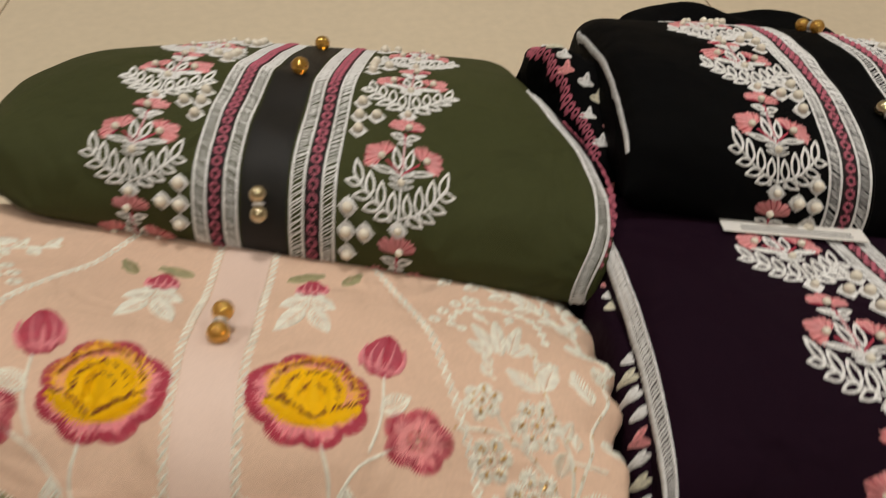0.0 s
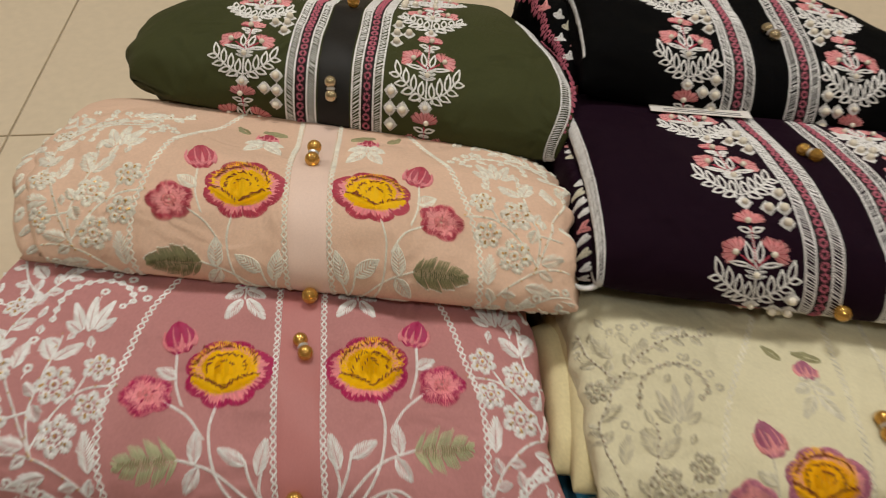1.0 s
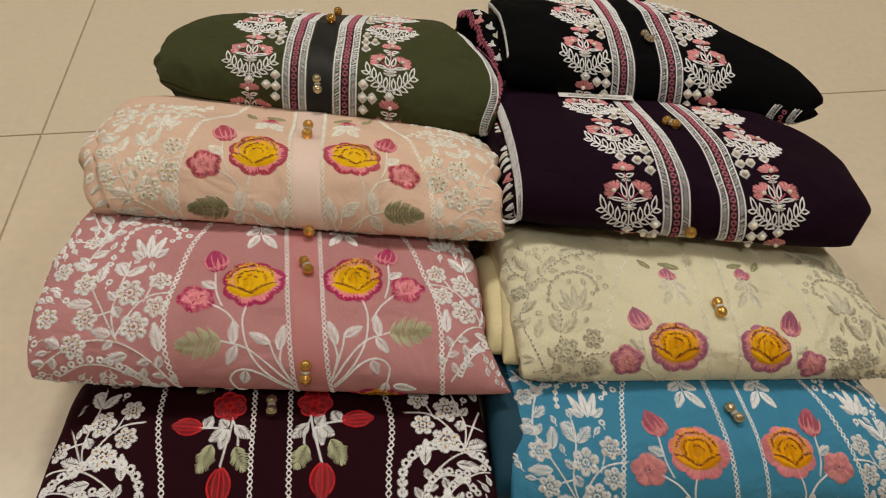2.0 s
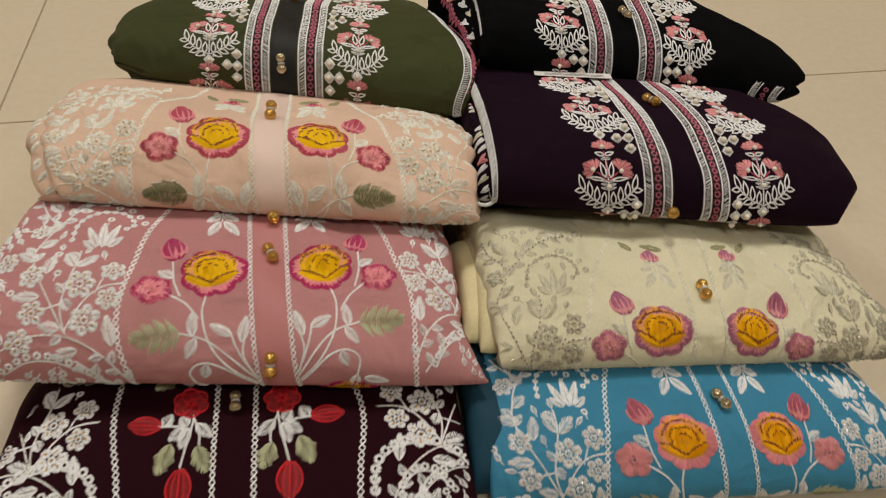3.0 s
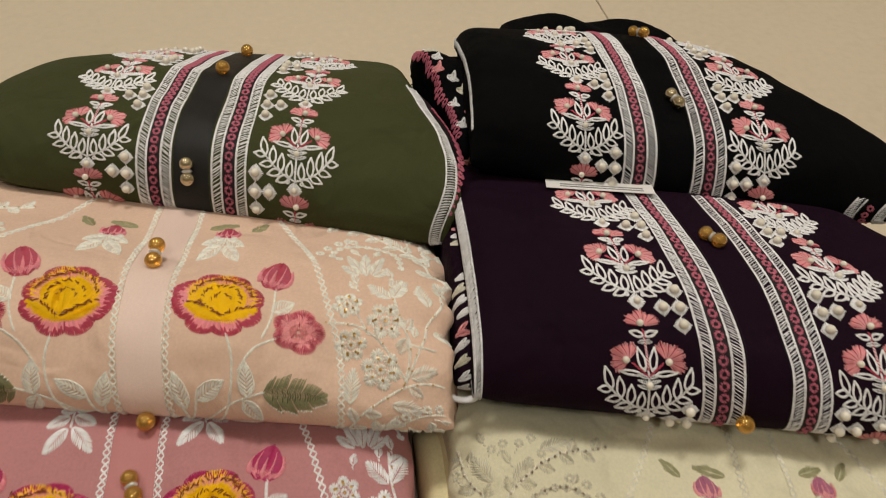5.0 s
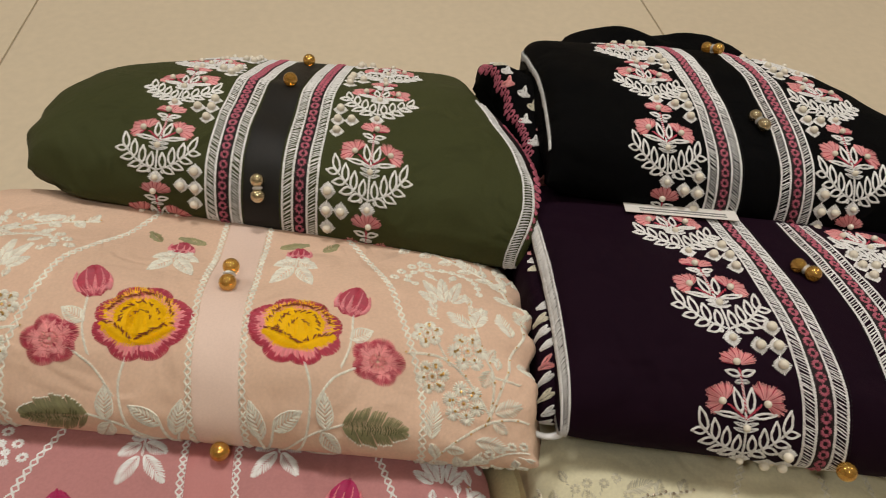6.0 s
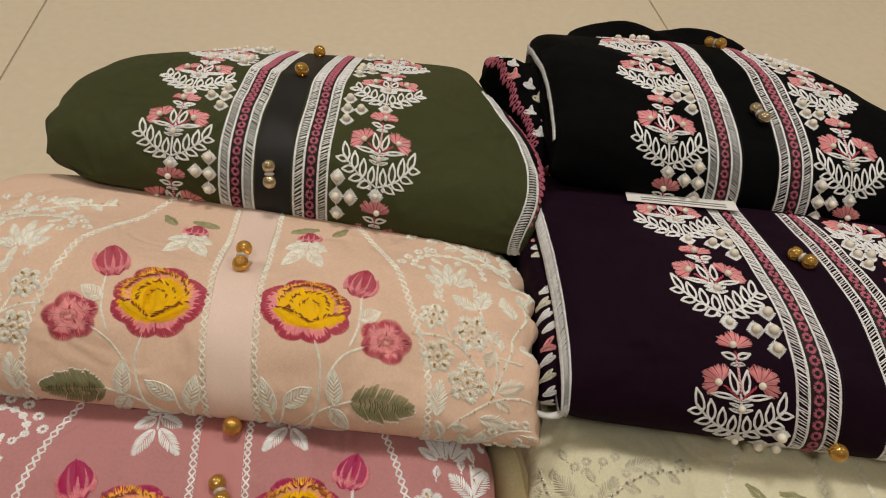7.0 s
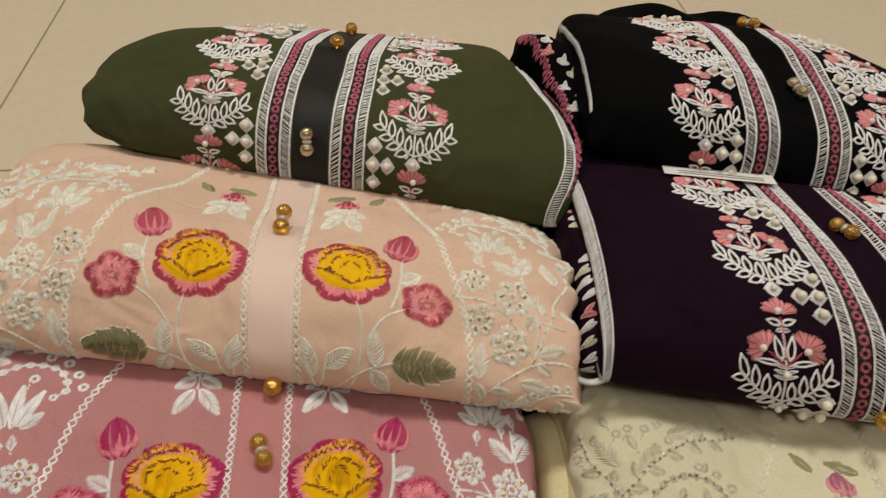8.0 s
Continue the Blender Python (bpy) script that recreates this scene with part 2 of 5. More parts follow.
def bundle_body(skin, mat, parent, nu=110, nb=150):
    b = np.linspace(0, skin.length, nb, endpoint=False)
    l, r = skin.edges(b)
    s = np.sin(np.linspace(-1, 1, nu) * math.pi / 2)
    s = 0.55 * s + 0.45 * np.linspace(-1, 1, nu)
    rows = [skin.flatpoint(0.5 * (l + r) + 0.5 * (r - l) * k * 0.9999, b) for k in s]
    verts = np.concatenate(rows)
    faces = []
    for i in range(nu - 1):
        for j in range(nb):
            k = (j + 1) % nb
            faces.append((i * nb + j, (i + 1) * nb + j, (i + 1) * nb + k, i * nb + k))
    faces.append(tuple(range(nb)))
    faces.append(tuple((nu - 1) * nb + j for j in reversed(range(nb))))
    return mesh_object("folded_cloth", verts.tolist(), faces, mat, parent)


# ---- room ----
X0, X1, Y0, Y1, HIGH, THICK = -3.2, 3.2, -3.2, 3.4, 2.8, 0.12
tagged(part("wall_north", box_bm(X0 - THICK, X1 + THICK, Y1, Y1 + THICK, -0.1, HIGH), WALL), "plain cream painted shop wall beyond the floor", "wall", kind="structure")
tagged(part("wall_south", box_bm(X0 - THICK, X1 + THICK, Y0 - THICK, Y0, -0.1, HIGH), WALL), "plain cream painted shop wall beyond the floor", "wall", kind="structure")
tagged(part("wall_west", box_bm(X0 - THICK, X0, Y0, Y1, -0.1, HIGH), WALL), "plain cream painted shop wall beyond the floor", "wall", kind="structure")
tagged(part("wall_east", box_bm(X1, X1 + THICK, Y0, Y1, -0.1, HIGH), WALL), "plain cream painted shop wall beyond the floor", "wall", kind="structure")
tagged(part("ceiling", box_bm(X0 - THICK, X1 + THICK, Y0 - THICK, Y1 + THICK, HIGH + 0.003, HIGH + 0.1), CEIL), "plain white painted ceiling above the shop floor", "ceiling", kind="structure")
floor = tagged(part("floor", box_bm(X0, X1, Y0, Y1, -0.1, -0.0022), GROUT), "beige polished vitrified floor tiles with thin dark joints", "floor", kind="structure")
SIDE, JOINT, TURNED = 0.805, 0.0024, 0.103
CORNER = Vector((-0.434, 0.404, 0))
half = SIDE / 2 - JOINT / 2
tile_mesh = None
for i in range(-6, 7):
    for j in range(-7, 6):
        m = Matrix.Translation(CORNER) @ Matrix.Rotation(TURNED, 4, "Z") @ Matrix.Translation(((i + 0.5) * SIDE, (j + 0.5) * SIDE, 0))
        corners = [m @ Vector((a * half, b * half, 0)) for a in (-1, 1) for b in (-1, 1)]
        if all(X0 < p.x < X1 and Y0 < p.y < Y1 for p in corners):
            if tile_mesh is None:
                tile = part("tile", box_bm(-half, half, -half, half, -0.02, 0, 0.0006), TILE, floor)
                tile_mesh = tile.data
            else:
                tile = new("tile", tile_mesh)
                tile.parent = floor
            tile.matrix_basis = m
        elif any(X0 - SIDE < p.x < X1 + SIDE and Y0 - SIDE < p.y < Y1 + SIDE for p in corners):
            bm = box_bm(-half, half, -half, half, -0.02, 0, 0.0006)
            bm.transform(m)
            for p, n in (((X0, 0, 0), (-1, 0, 0)), ((X1, 0, 0), (1, 0, 0)), ((0, Y0, 0), (0, -1, 0)), ((0, Y1, 0), (0, 1, 0))):
                bmesh.ops.bisect_plane(bm, geom=bm.verts[:] + bm.edges[:] + bm.faces[:], plane_co=p, plane_no=n, clear_outer=True)
            if len(bm.faces) > 2:
                part("tile", bm, TILE, floor)

# ---- folded garments ----
LABEL = {
    "green": "folded olive green kurta with white and pink embroidered bands",
    "black": "folded black kurta with white and pink embroidered bands",
    "purple": "folded dark aubergine kurta with white and pink embroidered bands",
    "peach": "folded peach kurta with yellow rose embroidery and pale placket",
    "pink": "folded dusty pink kurta with yellow rose embroidery",
    "maroon": "folded dark maroon kurta with red bud embroidery",
    "cream": "folded pale cream kurta with yellow rose embroidery",
    "blue": "folded teal blue kurta with orange rose embroidery",
}
KURTA = {}
for key, skin in SKIN.items():
    KURTA[key] = tagged(new("folded_kurta"), LABEL[key], "kurta", "folded kurtas on the floor")
    KURTA[key].location = (skin.mid, float(skin.curve[:, 0].mean()), 0)
    base = KURTA[key]
    body = bundle_body(skin, CLOTH[key], base)
    body.matrix_parent_inverse = Matrix.Translation(-base.location)

# ---- thread, beads and pearls ----
def thread(name, colour, rough=0.42, island=0.9, spread=0.28, sheen=0.02, spec=0.4):
    return material(name, colour, rough, spread=spread, grain=2500, bump=0.5, stain=30, sheen=sheen, island=island, spec=spec)


THREAD = {
    "white": thread("white_thread", (0.90, 0.87, 0.83)),
    "silver": thread("silver_white_thread", (0.8, 0.79, 0.78), 0.35),
    "ivory": thread("ivory_thread", (0.88, 0.79, 0.68)),
    "pale": thread("pale_ivory_thread", (0.72, 0.68, 0.54)),
    "yellow": thread("yellow_thread", (1.0, 0.565, 0.002), spread=0.12, island=0.8, sheen=0.0, spec=0.12),
    "orange": thread("orange_thread", (1.0, 0.46, 0.004), spread=0.12, island=0.8, sheen=0.0, spec=0.12),
    "amber": thread("amber_yellow_thread", (1.0, 0.50, 0.004), spread=0.12, island=0.8, sheen=0.0, spec=0.12),
    "brown": thread("rust_brown_thread", (0.26, 0.055, 0.008)),
    "magenta": thread("magenta_thread", (0.44, 0.008, 0.1)),
    "crimson": thread("dusky_rose_thread", (0.46, 0.040, 0.078)),
    "rose": thread("rose_pink_thread", (0.86, 0.28, 0.31)),
    "blush": thread("blush_pink_thread", (0.84, 0.31, 0.31)),
    "mauve": thread("mauve_thread", (0.46, 0.15, 0.24)),
    "coral": thread("coral_pink_thread", (0.84, 0.34, 0.34)),
    "plum": thread("plum_pink_thread", (0.52, 0.13, 0.19)),
    "red": thread("red_thread", (0.62, 0.008, 0.016)),
    "sage": thread("sage_green_thread", (0.53, 0.53, 0.33)),
    "olive": thread("olive_green_thread", (0.33, 0.31, 0.16)),
    "moss": thread("moss_green_thread", (0.15, 0.15, 0.06)),
    "zari": material("tarnished_silver_thread", (0.56, 0.52, 0.39), 0.42, 0.25, spread=0.3, grain=2500, bump=0.4, stain=30, island=0.9),
    "wine": thread("dark_red_thread", (0.30, 0.005, 0.010)),
}
GOLD = material("gold_sequin", (0.62, 0.38, 0.12), 0.32, 0.9, spread=0.3, grain=300, bump=0.0, island=0.8)
BRONZE = material("tarnished_bronze_sequin", (0.42, 0.35, 0.26), 0.35, 0.8, spread=0.4, grain=300, bump=0.0, island=0.9)
STEEL = material("silver_sequin", (0.62, 0.58, 0.50), 0.3, 0.9, spread=0.3, grain=300, bump=0.0, island=0.8)
AMBER = material("amber_gold_glass", (0.82, 0.48, 0.11), 0.05, 0.42, clear=0.70, spread=0.25, grain=220, bump=0.03, stain=90)
SMOKE = material("smoky_gold_glass", (0.58, 0.49, 0.32), 0.05, 0.85, clear=0.3, spread=0.25, grain=220, bump=0.03, stain=90)
RHINE = material("rhinestone", (0.85, 0.85, 0.82), 0.05, 0.6, spread=0.4, grain=900, bump=0.0)
PEARL = material("pearl", (0.84, 0.78, 0.66), 0.20, spread=0.08, grain=120, bump=0.0, stain=60, sheen=0.2)
SATIN = {
    "peach": material("pale_pink_satin", (0.80, 0.61, 0.52), 0.45, spread=0.06, grain=900, weave=1600, stain=20, spec=0.4),
    "pink": material("rose_satin", (0.48, 0.18, 0.175), 0.45, spread=0.06, grain=900, weave=1600, stain=20, spec=0.4),
    "dark": material("charcoal_ribbon", (0.009, 0.008, 0.007), 0.55, spread=0.15, grain=900, weave=1600, stain=20, spec=0.3),
    "ring": material("black_plum_ribbon", (0.012, 0.004, 0.006), 0.6, spread=0.15, grain=900, weave=1600, stain=20, spec=0.3),
}


class Cloth:
    """A garment with its pattern: design metres from the placket's middle (X) and a reference row (B) go to the skin's (x, b)."""

    def __init__(self, key, cx, row, shear=0.0, tilt=0.0, wide=(1, 1), tall=(1, 1), low=-0.004, high=0.30):
        self.key, self.skin, self.base = key, SKIN[key], KURTA[key]
        self.clip = 0.985
        self.cx, self.row, self.shear, self.tilt, self.wide, self.tall, self.low, self.high = cx, row, shear, tilt, wide, tall, low, high

    def place(self, X, B):
        X, B = np.asarray(X, float), np.asarray(B, float)
        w = np.where(X < 0, self.wide[0], self.wide[1])
        k = self.tall[0] + (self.tall[1] - self.tall[0]) * np.clip(X / 0.1 + 0.5, 0, 1)
        return self.cx + w * X + self.shear * B, self.row + k * B + self.tilt * X

    def add(self, name, verts, faces, mat, parent=None, label="", smooth=True):
        ob = mesh_object(name, verts, faces, mat, parent or self.base, label, smooth)
        if parent is None:
            ob.matrix_parent_inverse = Matrix.Translation(-self.base.location)
        return ob

    def sew(self, name, rows, mat, parent=None, label="", lift=0.0):
        """Stitches as raised threads. Rows: X, B at both ends, width, height."""
        r = np.array(rows, float)
        x0, b0 = self.place(r[:, 0], r[:, 1])
        x1, b1 = self.place(r[:, 2], r[:, 3])
        l, rr = self.skin.edges((b0 + b1) / 2)
        u = (x0 + x1 - l - rr) / (rr - l)
        ok = (np.abs(u) < self.clip) & (np.minimum(b0, b1) > self.low) & (np.maximum(b0, b1) < self.high)
        r, x0, b0, x1, b1 = r[ok], x0[ok], b0[ok], x1[ok], b1[ok]
        if not len(r):
            return None
        d = np.stack([x1 - x0, b1 - b0], 1)
        side = np.stack([-d[:, 1], d[:, 0]], 1) / np.maximum(np.linalg.norm(d, axis=1, keepdims=True), 1e-6)
        verts = []
        for s, wide, high in ((0.0, 0.6, 0.35), (0.5, 0.92, 1.35), (1.0, 0.6, 0.35)):
            px, pb = x0 + (x1 - x0) * s, b0 + (b1 - b0) * s
            for k, up in ((-0.5, -0.0001), (0.0, 1), (0.5, -0.0001)):
                off = side * (k * wide * r[:, 4])[:, None]
                height = lift + (high * r[:, 5] if up == 1 else np.full(len(r), up))
                verts.append(self.skin.at(px + off[:, 0], pb + off[:, 1], height))
        v = np.stack(verts, 1).reshape(-1, 3)
        quad = np.array([(0, 1, 4, 3), (1, 2, 5, 4), (3, 4, 7, 6), (4, 5, 8, 7)])
        f = (quad[None] + 9 * np.arange(len(r))[:, None, None]).reshape(-1, 4)
        return self.add(name, v.tolist(), f.tolist(), mat, parent, label)

    def ribbon(self, name, X0, X1, B0, B1, mat, up=0.0004, label="", nx=10, nb=120):
        X, B = np.meshgrid(np.linspace(X0, X1, nx), np.linspace(B0, B1, nb))
        h = np.full(X.shape, up)
        h[:, 0] = h[:, -1] = -0.0002
        x, b = self.place(X, B)
        v = self.skin.at(x, b, h).reshape(-1, 3)
        f = [(i * nx + j, i * nx + j + 1, (i + 1) * nx + j + 1, (i + 1) * nx + j) for i in range(nb - 1) for j in range(nx - 1)]
        return self.add(name, v.tolist(), f, mat, None, label)

    def frame_at(self, X, B, up=0.0):
        """A matrix on the skin whose z is the skin's normal and whose y runs up the cloth."""
        x, b = self.place(X, B)
        p, n = Vector(self.skin.at(x, b, np.array(up) if up else 0.0)), Vector(self.skin.normal(x, b))
        y = (Vector(self.skin.at(x, b + 0.002)) - Vector(self.skin.at(x, b - 0.002))).normalized()
        xx = y.cross(n).normalized()
        y = n.cross(xx)
        return Matrix(((xx.x, y.x, n.x, p.x), (xx.y, y.y, n.y, p.y), (xx.z, y.z, n.z, p.z), (0, 0, 0, 1)))

    def inside(self, X, B):
        x, b = self.place(X, B)
        l, r = self.skin.edges(b)
        return abs((2 * x - l - r) / (r - l)) < 0.97 and self.low < b < self.high


R = random.Random(11)


def jit(a):
    return R.uniform(-a, a)


def curve(pts, step):
    """Points at even steps along a smooth open curve through pts."""
    p = [np.array(pts[0], float)] + [np.array(q, float) for q in pts] + [np.array(pts[-1], float)]
    out = []
    for a, b, c, d in zip(p, p[1:], p[2:], p[3:]):
        for s in np.linspace(0, 1, 14, endpoint=False):
            out.append(0.5 * (2 * b + (c - a) * s + (2 * a - 5 * b + 4 * c - d) * s * s + (3 * b - a - 3 * c + d) * s ** 3))
    out = np.array(out + [p[-1]])
    run = np.concatenate([[0], np.cumsum(np.linalg.norm(np.diff(out, axis=0), axis=1))])
    at = np.linspace(0, run[-1], max(2, int(run[-1] / step)))
    return np.stack([np.interp(at, run, out[:, i]) for i in (0, 1)], 1)


def rope(pts, wide=0.0016, high=0.0008, step=0.0015):
    """Slanted stitches along a line: a stem, twisted like cord."""
    c = curve(pts, step)
    rows = []
    for i in range(len(c) - 1):
        d = c[min(i + 1, len(c) - 1)] - c[max(i - 1, 0)]
        d = d / max(np.linalg.norm(d), 1e-9)
        s = np.array([-d[1], d[0]])
        k = 1 + jit(0.12)
        a, b = c[i] - d * step * 0.75 - s * wide * 0.40 * k, c[i] + d * step * 0.75 + s * wide * 0.40 * k
        rows.append((a[0], a[1], b[0], b[1], max(step * 0.95, wide * 0.55), high))
    return rows


def cross_line(pts, size=0.0034, wide=0.0014, high=0.0009):
    """A row of crossed stitches with a backbone."""
    c = curve(pts, size)
    rows = []
    for i in range(len(c) - 1):
        d = (c[i + 1] - c[i]) / max(np.linalg.norm(c[i + 1] - c[i]), 1e-9)
        s = np.array([-d[1], d[0]]) * size * 0.42
        for k in (1, -1):
            a, b = c[i] + s * k, c[i + 1] - s * k
            rows.append((a[0] + jit(2e-4), a[1] + jit(2e-4), b[0] + jit(2e-4), b[1] + jit(2e-4), wide, high))
    return rows


def leaf(base, tip, wide, n=16, thick=0.0010, high=0.0009, jag=0.0, hollow=False):
    """Satin stitches slanting from a midrib to both margins."""
    a, b = np.array(base, float), np.array(tip, float)
    d = b - a
    s = np.array([-d[1], d[0]]) / np.linalg.norm(d)
    rows = []
    if hollow:
        for k in (1, -1):
            pts = [a + d * t + s * k * wide * math.sin(math.pi * t ** 0.80) ** 0.8 for t in np.linspace(0, 1, 7)]
            c = curve(pts, 0.0011)
            for i in range(len(c) - 1):
                e = (c[i + 1] - c[i]) * 0.55
                j = s * jit(0.00012)
                rows.append((*(c[i] - e + j), *(c[i + 1] + e + j), 0.0017, high))
        return rows
    for i in range(n):
        t = (i + 0.5) / n
        half = wide * math.sin(math.pi * min(1, t * 0.92 + 0.06) ** 0.8)
        for k in (1, -1):
            reach = half * (1 - jag * (i % 6) / 6.0) + jit(wide * 0.05)
            p0 = a + d * max(0, t - 0.14) + s * k * 0.0001
            p1 = a + d * min(1.0, t + 0.08 + jag * 0.05) + s * k * reach
            rows.append((p0[0], p0[1], p1[0], p1[1], thick * np.linalg.norm(d) / (n * 0.0009) * 0.80 if n else thick, high))
    return rows


def lobed_leaf(base, tip, wide, n=52, high=0.0010, notch=0.24):
    """A broad leaf with a toothed margin: satin stitches from the midrib, and the midrib's short dark stitches."""
    a, b = np.array(base, float), np.array(tip, float)
    d = b - a
    s = np.array([-d[1], d[0]]) / np.linalg.norm(d)
    rows, rib, rim = [], [], []
    for i in range(n):
        t = (i + 0.5) / n
        half = wide * math.sin(math.pi * min(1, t * 0.90 + 0.08) ** 0.75) ** 0.8
        for k in (1, -1):
            tooth = 1.08 - notch + notch * ((t * 4.3 + 0.35 * (k > 0)) % 1.0)
            reach = half * tooth * (1 + jit(0.05))
            p0, p1 = a + d * max(0, t - 0.05), a + d * min(1.0, t + 0.07) + s * k * reach
            rows.append((*p0, *p1, np.linalg.norm(d) / n * 1.15, high))
            if k < 0 and i % 2 == 0:
                rim.append((*(p1 - d * 0.012), *(p1 + d * 0.016), 0.0011, high * 1.3))
        if 0.15 < t < 0.9 and i % 2 == 0 and R.random() < 0.75:
            q, h = a + d * t, half * R.uniform(0.12, 0.42)
            rib.append((*(q - s * h - d * 0.02), *q, 0.0007, 0.0004))
            rib.append((*(q + s * h * 0.8 - d * 0.02), *q, 0.0007, 0.0004))
    return rows, rib, rim


def ring(c, inner, outer, n=18, wide=None, high=0.0008, squash=1.0):
    rows = []
    for i in range(n):
        a = 2 * math.pi * i / n + jit(0.1)
        x, y = math.cos(a), math.sin(a) * squash
        rows.append((c[0] + inner * x, c[1] + inner * y, c[0] + outer * x, c[1] + outer * y, wide or 2 * math.pi * outer / n * 0.95, high))
    return rows


def moved(rows, cx, cb, sx, sb, turn=0.0, flip=1):
    out = []
    c, s = math.cos(turn), math.sin(turn)
    for x0, b0, x1, b1, w, h in rows:
        e = []
        for x, b in ((x0, b0), (x1, b1)):
            x, b = flip * x * sx, b * sb
            e += [cx + x * c - b * s, cb + x * s + b * c]
        out.append((*e, w * (sx + sb) / 2, h))
    return out


def satin(spine, width, n, lean=0.0, high=0.0016, thick=1.0):
    """Satin stitches laid across a spine, as wide as width(t), which gives both reaches."""
    c = curve(spine, 0.02)
    run = np.linspace(0, 1, len(c))
    rows = []
    for i in range(n):
        s = (i + 0.5) / n
        p = np.array([np.interp(s, run, c[:, 0]), np.interp(s, run, c[:, 1])])
        q = np.array([np.interp(min(1, s + 0.05), run, c[:, 0]), np.interp(min(1, s + 0.05), run, c[:, 1])])
        o = np.array([np.interp(max(0, s - 0.05), run, c[:, 0]), np.interp(max(0, s - 0.05), run, c[:, 1])])
        d = (q - o) / max(np.linalg.norm(q - o), 1e-9)
        side = np.array([-d[1], d[0]]) + d * lean
        lo, hi = width(s)
        a, b = p - side * (lo + jit(0.02)), p + side * (hi + jit(0.02))
        length = np.linalg.norm(np.diff(c, axis=0), axis=1).sum()
        rows.append((a[0], a[1], b[0], b[1], length / n * thick, high))
    return rows


HEART_LINES = [
    # spine of a gap between the heart's petals, chance of a dark stitch
    ([(-0.80, 0.10), (-0.62, 0.52), (-0.10, 0.74), (0.48, 0.56), (0.82, 0.10)], 0.75),
    ([(-0.54, -0.24), (-0.47, 0.14), (-0.24, 0.40), (0.06, 0.45), (0.30, 0.36), (0.47, 0.10), (0.48, -0.22)], 0.7),
    ([(-0.92, -0.26), (-0.45, -0.36), (0.06, -0.72)], 0.9),
    ([(0.92, -0.20), (0.52, -0.34), (0.06, -0.72)], 0.9),
    ([(-0.28, -0.10), (-0.16, 0.14), (0.08, 0.18), (0.24, -0.06)], 0.55),
    ([(-0.08, 0.74), (-0.05, 0.92)], 0.7),
    ([(0.48, 0.56), (0.62, 0.74)], 0.7),
]


